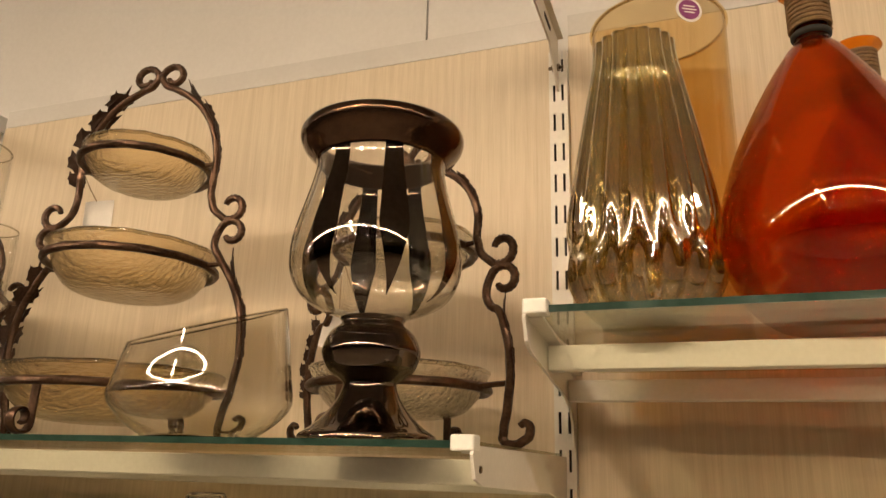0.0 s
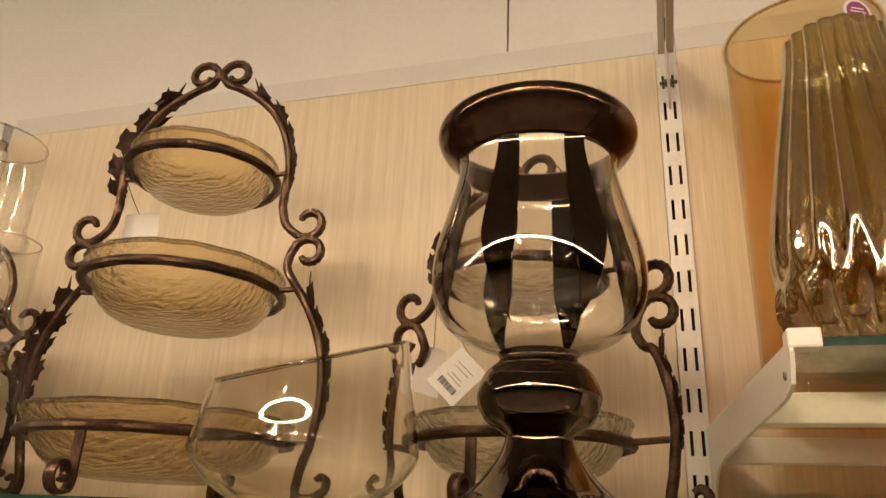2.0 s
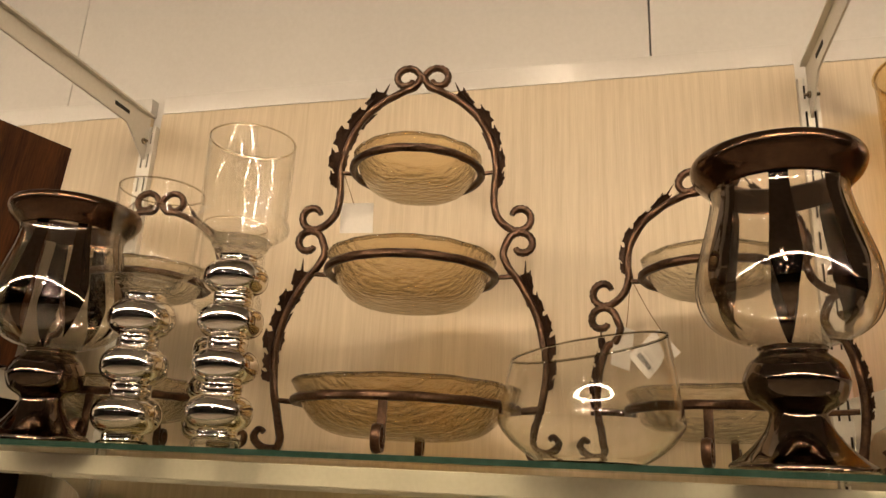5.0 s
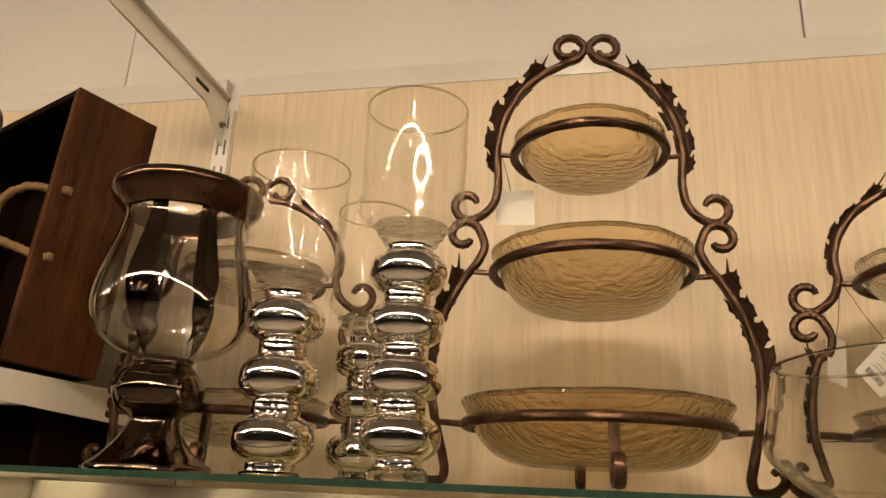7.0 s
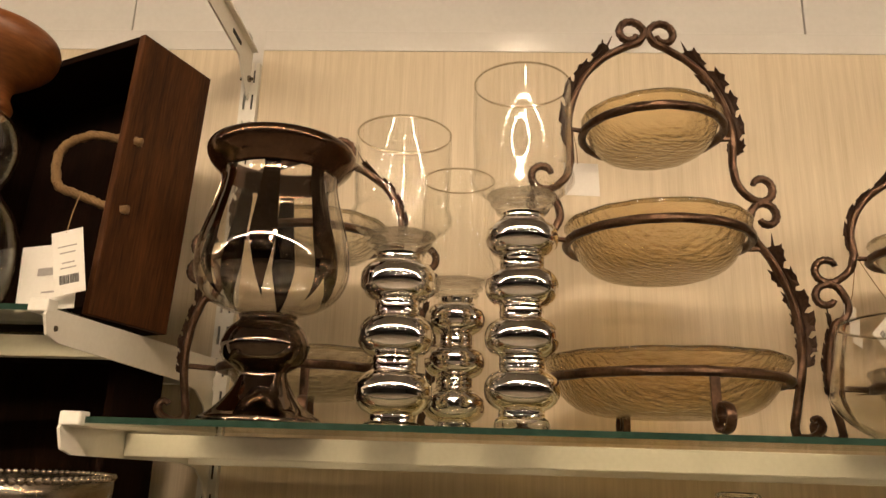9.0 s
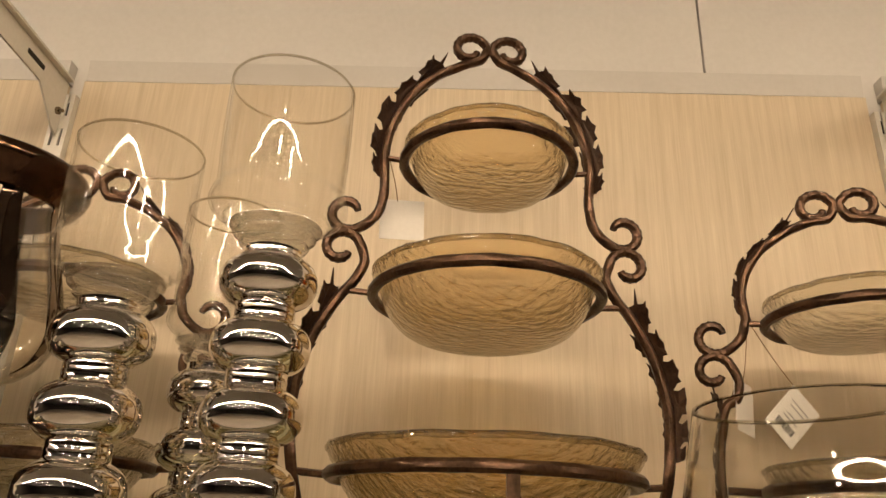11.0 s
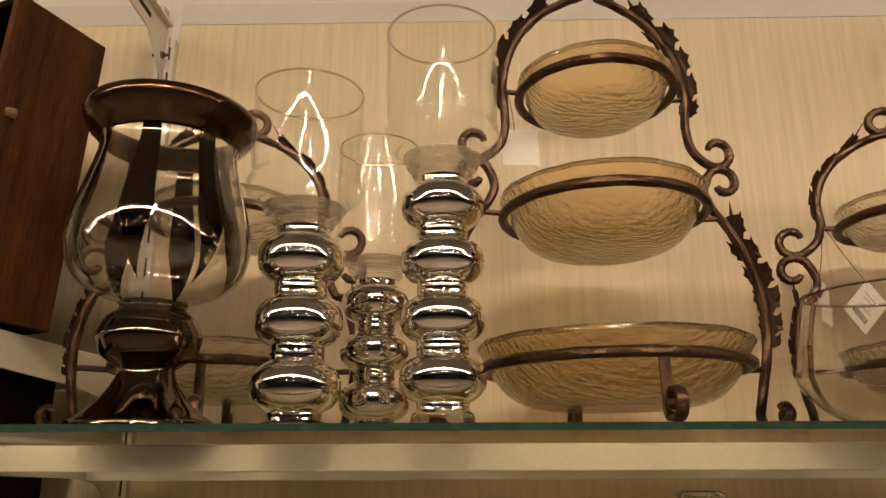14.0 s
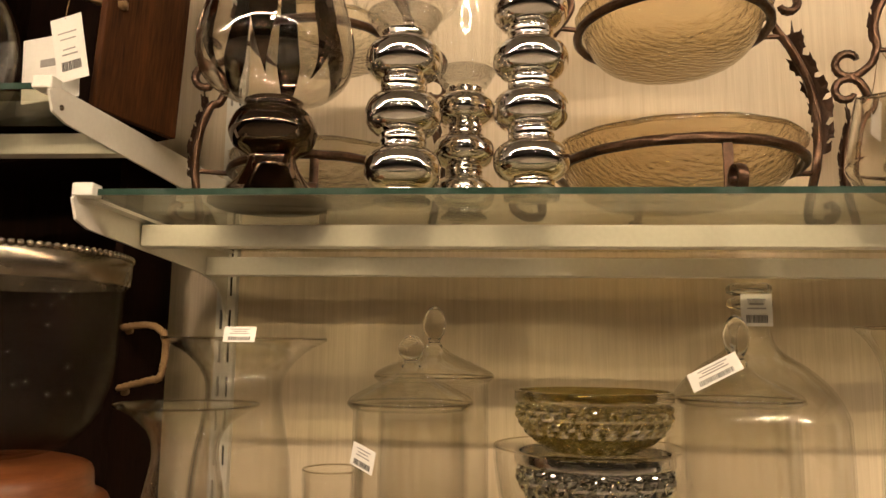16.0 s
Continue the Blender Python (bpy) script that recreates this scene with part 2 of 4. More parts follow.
def sweep(points, radius, sides=8, closed=False, flat=1.0, taper=None, up=None, bm=None, twist=0.0, wobble=0.0):
    """A bar along the points; flat squeezes it across, taper gives its thickness along the way."""
    bm = bm or bmesh.new()
    pts = [Vector(p) for p in points]
    n = len(pts)
    normal = Vector(up) if up else None
    rings = []
    for i, p in enumerate(pts):
        a, b = (pts[i - 1], pts[(i + 1) % n]) if closed else (pts[max(i - 1, 0)], pts[min(i + 1, n - 1)])
        t = (b - a).normalized()
        if normal is None:
            normal = t.orthogonal()
        normal = (normal - t * normal.dot(t)).normalized()
        side = t.cross(normal)
        k = taper(i / max(n - 1, 1)) if taper else 1.0
        ring = []
        for s in range(sides):
            ang = 2 * math.pi * (s + 0.5) / sides + twist * i
            rr = radius * k * (1 + wobble * math.sin(ang * 3 + i * 1.7))
            ring.append(bm.verts.new(p + (normal * math.cos(ang) + side * math.sin(ang) * flat) * rr))
        rings.append(ring)
    for i in range(n if closed else n - 1):
        a, b = rings[i], rings[(i + 1) % n]
        for s in range(sides):
            bm.faces.new((a[s], a[(s + 1) % sides], b[(s + 1) % sides], b[s]))
    if not closed:
        bm.faces.new(rings[0][::-1])
        bm.faces.new(rings[-1])
    return bm


def spiral(cx, cz, r0, r1, a0, a1, steps=14):
    return [(cx + (r0 + (r1 - r0) * i / steps) * math.cos(radians(a0 + (a1 - a0) * i / steps)), 0,
             cz + (r0 + (r1 - r0) * i / steps) * math.sin(radians(a0 + (a1 - a0) * i / steps))) for i in range(steps + 1)]


def prism(outline, x0, x1, bevel=0.0):
    """A plate with its outline in y and z, between x0 and x1."""
    bm = bmesh.new()
    a = [bm.verts.new((x0, y, z)) for y, z in outline]
    b = [bm.verts.new((x1, y, z)) for y, z in outline]
    n = len(outline)
    bm.faces.new(a)
    bm.faces.new(b[::-1])
    for i in range(n):
        bm.faces.new((a[i], b[i], b[(i + 1) % n], a[(i + 1) % n]))
    if bevel:
        bmesh.ops.bevel(bm, geom=bm.edges[:], offset=bevel, segments=1, affect="EDGES")
    return bm


# ---- the shop round the shelves ----
solid("floor", box(-9.5, 11, -12, 0.3, -0.1, 0.0), FLOOR, "beige-brown polished shop floor", kind="structure")
# unseen ceiling split at the tube: lit near part, unlit beyond, by colour
solid("ceiling", box(-9.5, 11, -2.68, 0.3, 3.2, 3.3), LIT_CEILING, "ceiling over the shelving, coloured pale as if lit", kind="structure")
solid("ceiling", box(-9.5, 11, -12, -2.682, 3.2, 3.3), UNLIT_CEILING, "ceiling over the open shop, coloured dark as if unlit", kind="structure")
# unseen walls close the shop, near black to mirror as dark
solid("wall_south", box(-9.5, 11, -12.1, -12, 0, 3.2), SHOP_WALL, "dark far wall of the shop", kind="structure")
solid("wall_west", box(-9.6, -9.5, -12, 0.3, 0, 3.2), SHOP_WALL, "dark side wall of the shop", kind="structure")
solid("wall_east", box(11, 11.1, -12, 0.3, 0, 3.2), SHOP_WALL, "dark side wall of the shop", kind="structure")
for k, (x0, x1) in enumerate(((-9.5, -0.25), (-0.248, 1.001), (1.004, 2.25), (2.253, 11))):
    solid("wall_north", box(x0, x1, 0.022, 0.2, 0, 3.2, 0.0015), WHITE_WALL, "white painted wall panel above the shelving", kind="structure")

# ---- lamps ----
lamp = thing("ceiling_light", (0.8, -2.75, 3.2), "long thin white linear ceiling light, switched on", "lamp")
part("housing", box(-9.6, 9.6, -0.065, 0.065, -0.06, 0, 0.004), WHITE_METAL, lamp)
part("diffuser", box(-9.58, 9.58, -0.026, 0.026, -0.068, -0.062), TUBE_GLOW, lamp, "glowing warm diffuser")
for y, half in ((-2.52, 0.07), (-3.30, 0.24)):
    lamp = thing("ceiling_light", (0.62, y, 3.2), "narrow white ceiling light running across the aisle, switched on", "lamp", "cross lights")
    part("housing", box(-0.09, 0.09, -half - 0.03, half + 0.03, -0.06, 0, 0.004), WHITE_METAL, lamp)
    part("diffuser", box(-0.04, 0.04, -half, half, -0.068, -0.062), PANEL_GLOW, lamp, "glowing warm diffuser")
spot = thing("spot_lamp", (-3.1, -4.5, 3.2), "small round recessed ceiling spot, switched on", "lamp", "ceiling spots")
part("trim_ring", lathe([(0.05, 0), (0.05, -0.012), (0.07, -0.012), (0.07, 0)], 20, True), WHITE_METAL, spot)
part("bulb", lathe([(0, -0.010), (0.049, -0.010), (0.049, -0.002), (0, -0.002)], 16), SPOT_GLOW, spot)
for iy, y in enumerate((-4.5, -5.7, -7.2, -9.0)):
    for ix in range(9):
        if iy or ix:
            copy_thing(spot, pose(-3.1 + ix * 1.0 + 0.45 * (iy % 2), y, 3.2))

# ---- shelving ----
SHELF, SIDE_SHELF, LOW_SHELF = 1.605, 1.722, 1.195
for k, x in enumerate((-1.25, 0.0, 1.25, 2.5)):
    if k < 3:
        solid("back_panel", box(x + 0.0155, x + 1.2345, -0.002, 0.016, 0.1, 2.278, 0.001), LAMINATE,
              "beige vertical-grain laminate back panel of the shelving", "panel", "structure")
        solid("trim", prism([(0.0025, 2.2815), (0.0215, 2.2815), (0.0215, 2.318), (-0.0012, 2.318)], x + 0.0155, x + 1.2345), TRIM_WHITE, "glossy white strip along the top of the panel", "trim", "structure")
    # slotted upright: strips and rungs leave real slots
    bm = bmesh.new()
    for a, b in ((-0.015, -0.0088), (-0.0048, 0.0048), (0.0088, 0.015)):
        box(x + a, x + b, -0.014, -0.011, 0.1, 2.245, 0, bm)
    z = 0.1
    while z < 2.2:
        for a, b in ((-0.0088, -0.0048), (0.0048, 0.0088)):
            box(x + a, x + b, -0.014, -0.011, z, z + 0.022, 0, bm)
        z += 0.0521
    for a, b in ((-0.015, -0.0125), (0.0125, 0.015)):
        box(x + a, x + b, -0.0108, 0.012, 0.1, 2.245, 0, bm)
    upright = thing("slotted_upright", (0, 0, 0), "white slotted metal upright between back panels", "upright", "slotted uprights")
    part("channel", bm, WHITE_METAL, upright)
    # dark strip standing for the shade behind the slots
    part("channel_shade", box(x - 0.0122, x + 0.0122, 0.004, 0.010, 0.1, 2.24), SHADE_AND_RING, upright, "dark strip for the shade inside the channel")


def sheared(bm, x_back, x_front):
    """Lean a plate sideways: x_back at the wall, x_front at the shelf's front."""
    for v in bm.verts:
        v.co.x += x_back + (x_front - x_back) * min(1, max(0, -v.co.y / 0.45))
    return bm


def bracket_outline(z):
    return [(-0.004, z - 0.004), (-0.455, z - 0.004), (-0.461, z - 0.012), (-0.452, z - 0.032), (-0.43, z - 0.038), (-0.28, z - 0.044),
            (-0.13, z - 0.05), (-0.075, z - 0.058), (-0.04, z - 0.078), (-0.022, z - 0.105), (-0.012, z - 0.118), (-0.004, z - 0.118)]


def glass_shelf(z, x0, x1, back0, back1, label):
    s = thing("glass_shelf", (0, 0, 0), label, "shelf", "glass shelves")
    part("pane", box(x0 + 0.004, x1 - 0.004, -0.4475, -0.022, z - 0.0062, z, 0), SHELF_GLASS, s, "clear greenish glass pane")
    part("pane_edge", box(x0 + 0.018, x1 - 0.018, -0.4500, -0.4476, z - 0.0064, z + 0.0001), GLASS_EDGE, s, "dark green polished front edge")
    for xb, xf, sgn in ((back0, x0, 1), (back1, x1, -1)):
        arm = part("bracket", sheared(prism(bracket_outline(z), -0.0015, 0.0015), xb, xf), WHITE_METAL, s, "white metal shelf bracket")
        part("flange", sheared(box(min(0, sgn * 0.014), max(0, sgn * 0.014), -0.445, -0.03, z - 0.0105, z - 0.0068), xb, xf), WHITE_METAL, arm)
        part("end_cap", box(xf + min(-0.002 * sgn, 0.02 * sgn), xf + max(-0.002 * sgn, 0.02 * sgn), -0.460, -0.440, z - 0.009, z + 0.005, 0.002), PLASTIC, arm, "white plastic end cap")
        part("screw", lathe([(0, 0), (0.0035, 0), (0.003, 0.0015), (0, 0.002)], 10), NICKEL, arm).matrix_basis = Matrix.Translation((xf - sgn * 0.0018 + (xb - xf) * 0.02, -0.44, z - 0.024)) @ pose(0, 0, 0, 0, -90 * sgn, 0)
    part("crossbar", box(back0 + (x0 - back0) * 0.68 + 0.003, back1 + (x1 - back1) * 0.68 - 0.003, -0.318, -0.296, z - 0.04, z - 0.014, 0.0015), WHITE_METAL, s, "white metal crossbar under the glass")
    part("crossbar", box(back0 + (x0 - back0) * 0.23 + 0.003, back1 + (x1 - back1) * 0.23 - 0.003, -0.112, -0.092, z - 0.053, z - 0.026, 0.0015), WHITE_METAL, s, "white metal crossbar under the glass")
    return s


glass_shelf(SHELF, 0.0, 1.251, 0.0, 1.25, "green-edged glass shelf on white metal brackets")
glass_shelf(SIDE_SHELF, 1.297, 2.453, 1.262, 2.49, "green-edged glass shelf on white metal brackets, a little higher")
glass_shelf(SIDE_SHELF - 0.004, -1.203, -0.034, -1.24, -0.008, "green-edged glass shelf on white brackets, a little higher")
glass_shelf(LOW_SHELF, 0.0, 1.251, 0.0, 1.25, "lower green-edged glass shelf on white metal brackets")
glass_shelf(LOW_SHELF, -1.203, -0.034, -1.24, -0.008, "lower green-edged glass shelf beside an upright")
glass_shelf(LOW_SHELF, 1.297, 2.453, 1.262, 2.49, "lower green-edged glass shelf under the orange bottles")

for x in (-1.25, 0.0, 1.25, 2.5):
    arm = thing("support_arm", (0, 0, 0), "white metal support arm reaching forward from the upright", "bracket", "support arms")
    part("bar", prism([(-0.016, 2.170), (-0.03, 2.176), (-0.085, 2.222), (-0.47, 2.228), (-0.47, 2.262), (-0.016, 2.268)], x - 0.0016, x + 0.0016), WHITE_METAL, arm)
    part("flange", box(x - 0.011, x + 0.011, -0.47, -0.02, 2.2625, 2.2665), WHITE_METAL, arm)
    for sgn in (-1, 1):
        # the arm has no opening: a dark plate gives the slot's shade
        slot = part("slot_shade", box(-0.002, 0.002, -0.022, 0.022, -0.004, 0.004, 0.001), SHADE_AND_RING, arm, "dark plate for the shaded slot in the arm")
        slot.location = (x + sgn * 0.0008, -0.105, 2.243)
        pin = part("hook_bolt", lathe([(0, 0), (0.006, 0), (0.006, 0.004), (0.003, 0.005), (0.003, 0.010), (0, 0.010)], 10), NICKEL, arm, "small metal bolt")
        pin.matrix_basis = Matrix.Translation((x + sgn * 0.002, -0.03, 2.205)) @ pose(0, 0, 0, 0, 90 * sgn, 0)


# ---- things ----
def hurricane(at, turn, size):
    """Footed hurricane vase: clear bell body with bronze mirror petals, rolled rim, ball and foot."""
    h = thing("hurricane_vase", at, "clear glass hurricane vase with bronze mirrored stripes, rim and foot", "vase", "hurricane vases", turn)
    body = [(0.030, 0.131), (0.056, 0.137), (0.080, 0.152), (0.0925, 0.173), (0.0955, 0.196), (0.0925, 0.222), (0.085, 0.250), (0.0775, 0.278), (0.0735, 0.300), (0.0755, 0.313)]
    line = turned(body, 5)
    part("body", lathe([(r, z) for r, z in line] + [(r - 0.0028, z) for r, z in line[::-1]], 72, True), BELL_GLASS, h, "clear glass bell", True)
    rim = turned([(0.0752, 0.309), (0.081, 0.316), (0.0895, 0.325), (0.0945, 0.335), (0.0945, 0.343), (0.090, 0.3485), (0.083, 0.345), (0.0765, 0.333), (0.0720, 0.314), (0.0712, 0.308)], 4)
    part("rim", lathe(rim, 72, True), BRONZE_RIM, h, "dark bronze rolled rim", True)
    foot = [(0, 0), (0.068, 0), (0.073, 0.003), (0.071, 0.007), (0.060, 0.014), (0.045, 0.028), (0.034, 0.043), (0.029, 0.055), (0.0285, 0.060)]
    part("foot", lathe([(0, 0), (0.068, 0)] + turned(foot[2:], 4) + [(0, 0.060)], 64), BRONZE, h, "bronze mirrored flared foot", True)
    ball = [(0.0285, 0.0602), (0.033, 0.064), (0.046, 0.073), (0.0525, 0.088), (0.0525, 0.097), (0.046, 0.112), (0.036, 0.121), (0.034, 0.125), (0.036, 0.129), (0.031, 0.1305)]
    part("ball", lathe([(0, 0.0602)] + turned(ball, 4) + [(0, 0.1305)], 64), BRONZE, h, "bronze mirrored ball stem", True)
    for k in range(8):
        bm = bmesh.new()
        rows = []
        for r, z in line[3:]:
            u = (z - 0.142) / (0.312 - 0.142)
            if u < 0:
                continue
            w = radians(9.6) * min(1, (u / 0.40) ** 0.8) * (1 - 0.24 * max(0, u - 0.42) / 0.58)
            w = max(w, 0.004)
            row = []
            for rr in (r + 0.0006, r - 0.0001):
                row.append([bm.verts.new((rr * math.cos(a), rr * math.sin(a), z)) for a in [(-1 + 2 * i / 6) * w for i in range(7)]])
            rows.append(row)
        for a, b in zip(rows, rows[1:]):
            for i in range(6):
                bm.faces.new((a[0][i], a[0][i + 1], b[0][i + 1], b[0][i]))
                bm.faces.new((a[1][i], b[1][i], b[1][i + 1], a[1][i + 1]))
            bm.faces.new((a[0][0], b[0][0], b[1][0], a[1][0]))
            bm.faces.new((a[0][6], a[1][6], b[1][6], b[0][6]))
        part("stripe", bm, BRONZE, h, "bronze mirrored stripe", True).matrix_basis = pose(0, 0, 0, 0, 0, 45 * k + 35)
    h.scale = (size, size, size)
    return h


def candle_holder(at, bulbs, pitch, r, cup_r, cup_h, label, base_h=0.0125, turn=0.0):
    """Mercury glass bubble stem with a clear glass cylinder cup."""
    c = thing("candle_holder", at, label, "candle holder", "bubble candle holders", turn)
    part("base", lathe(turned([(0, 0.0), (r * 0.66, 0.0), (r * 0.73, base_h * 0.25), (r * 0.70, base_h * 0.75), (r * 0.60, base_h)], 3) + [(0, base_h)], 48), CLEAR_THICK, c, "clear glass base", True)
    z0 = base_h + 0.0003
    for k in range(bulbs):
        zc = z0 + pitch * (k + 0.5)
        prof = [(r * 0.61, zc - pitch * 0.5), (r * 0.60, zc - pitch * 0.455), (r * 0.605, zc - pitch * 0.41)]
        prof += [(r * (1 - abs(q) ** 2.4) ** 0.46, zc + pitch * 0.45 * q) for q in (-0.84, -0.74, -0.58, -0.38, -0.18, 0, 0.18, 0.38, 0.58, 0.74, 0.84)]
        prof += [(r * 0.605, zc + pitch * 0.41), (r * 0.60, zc + pitch * 0.455), (r * 0.61, zc + pitch * 0.4995)]
        part("bubble", lathe([(0, prof[0][1])] + turned(prof, 4) + [(0, prof[-1][1])], 48), SILVER, c, "silver mercury glass bubble", True)
    zt = z0 + bulbs * pitch
    cone = turned([(r * 0.60, zt + 0.0003), (r * 0.70, zt + 0.003), (r * 0.74, zt + 0.006), (r * 0.66, zt + 0.009), (r * 0.84, zt + 0.012), (r * 0.88, zt + 0.0145),
                   (r * 0.78, zt + 0.0175), (r * 0.96, zt + 0.020), (r * 0.98, zt + 0.0225)], 4)
    part("collar", lathe([(0, zt + 0.0003)] + cone + [(0, zt + 0.0228)], 56), RINGED, c, "ringed clear glass collar", True)
    zc = zt + 0.0235
    cup = [(0, zc), (r * 0.8, zc + 0.0008), (cup_r * 0.82, zc + 0.003), (cup_r * 0.80, zc + 0.0055), (cup_r * 0.93, zc + 0.008), (cup_r * 1.03, zc + 0.014), (cup_r * 1.05, zc + 0.020), (cup_r * 1.02, zc + 0.027), (cup_r * 0.965, zc + 0.033), (cup_r * 0.975, zc + 0.045), (cup_r, zc + cup_h * 0.6), (cup_r, zc + cup_h)]
    cup_part = part("cup", lathe(shell(cup, 0.0022), 64), CLEAR, c, "clear glass cylinder cup", True)
    lip(cup_part, cup_r - 0.0011, zc + cup_h + 0.0012)
    return c


def leaf_strip(path, seed, size, lobes=5):
    """Wrought leaf with pointed, notched lobes, riding on the outer side of an arm; the path runs from its tip to its base."""
    rng = random.Random(seed)
    pts = smooth_line(path, 8)
    n = len(pts)
    bm = bmesh.new()

    def at(u, s, w):
        """A point of the blade: u along the rib, s across it as a share of the width w."""
        f = min(max(u, 0), 1) * (n - 1)
        i = min(int(f), n - 2)
        p = pts[i].lerp(pts[i + 1], f - i)
        t = (pts[min(i + 2, n - 1)] - pts[max(i - 1, 0)]).normalized()
        out = Vector((-t.z, 0, t.x))
        if out.x < 0:
            out = -out
        tip = max(0, 0.16 - u) * 0.055
        fold = 0.005 + 0.06 * w * abs(s) + tip
        return p + out * fold + Vector((-0.60 * s * w, 0.80 * s * w, 0)) + t * (min(u, 0) * 0.10)

    def width(u):
        return size * (0.42 + 0.62 * math.sin(math.pi * min(1, 0.16 + u * 0.74)))

    step = 1.0 / lobes
    rib = [bm.verts.new(at(k * step, 0, 0)) for k in range(lobes + 1)]
    apex = bm.verts.new(at(-0.16, 0, 0))
    for side in (-1, 1):
        notch = [bm.verts.new(at(k * step, side * (0.20 if k == 0 else 0.36), width(k * step))) for k in range(lobes + 1)]
        bm.faces.new((apex, rib[0], notch[0]))
        for k in range(lobes):
            u, w = k * step, width((k + 0.5) * step) * rng.uniform(0.85, 1.2)
            edge = [at(u + step * 0.08, side * 0.72, w), at(u - step * 0.04, side * 1.02, w), at(u + step * 0.22, side * 0.98, w), at(u + step * 0.36, side * 1.12, w),
                    at(u + step * 0.56, side * 0.92, w), at(u + step * 0.78, side * 0.96, w), at(u + step * 0.80, side * 0.62, w)]
            edge = [bm.verts.new(q + Vector((rng.uniform(-1, 1), rng.uniform(-1, 1), rng.uniform(-1, 1))) * 0.07 * w) for q in edge]
            bm.faces.new((rib[k], notch[k], notch[k + 1], rib[k + 1]))
            mid = bm.verts.new(at(u + step * 0.5, side * 0.5, w))
            ring = [notch[k]] + edge + [notch[k + 1]]
            for v0, v1 in zip(ring, ring[1:]):
                bm.faces.new((mid, v0, v1))
            bm.faces.new((mid, notch[k + 1], notch[k]))
    bmesh.ops.recalc_face_normals(bm, faces=bm.faces)
    bmesh.ops.solidify(bm, geom=bm.faces[:], thickness=0.0013)
    return bm


def mirrored(bm):
    bmesh.ops.transform(bm, matrix=Matrix.Diagonal((-1, 1, 1, 1)), verts=bm.verts[:])
    bmesh.ops.reverse_faces(bm, faces=bm.faces[:])
    return bm


def bowl_profile(r, below, above):
    return [(0, -below), (r * 0.52, -below * 0.96), (r * 0.78, -below * 0.76), (r * 0.93, -below * 0.36), (r * 0.985, -0.002), (r * 1.04, above * 0.5), (r * 1.075, above)]


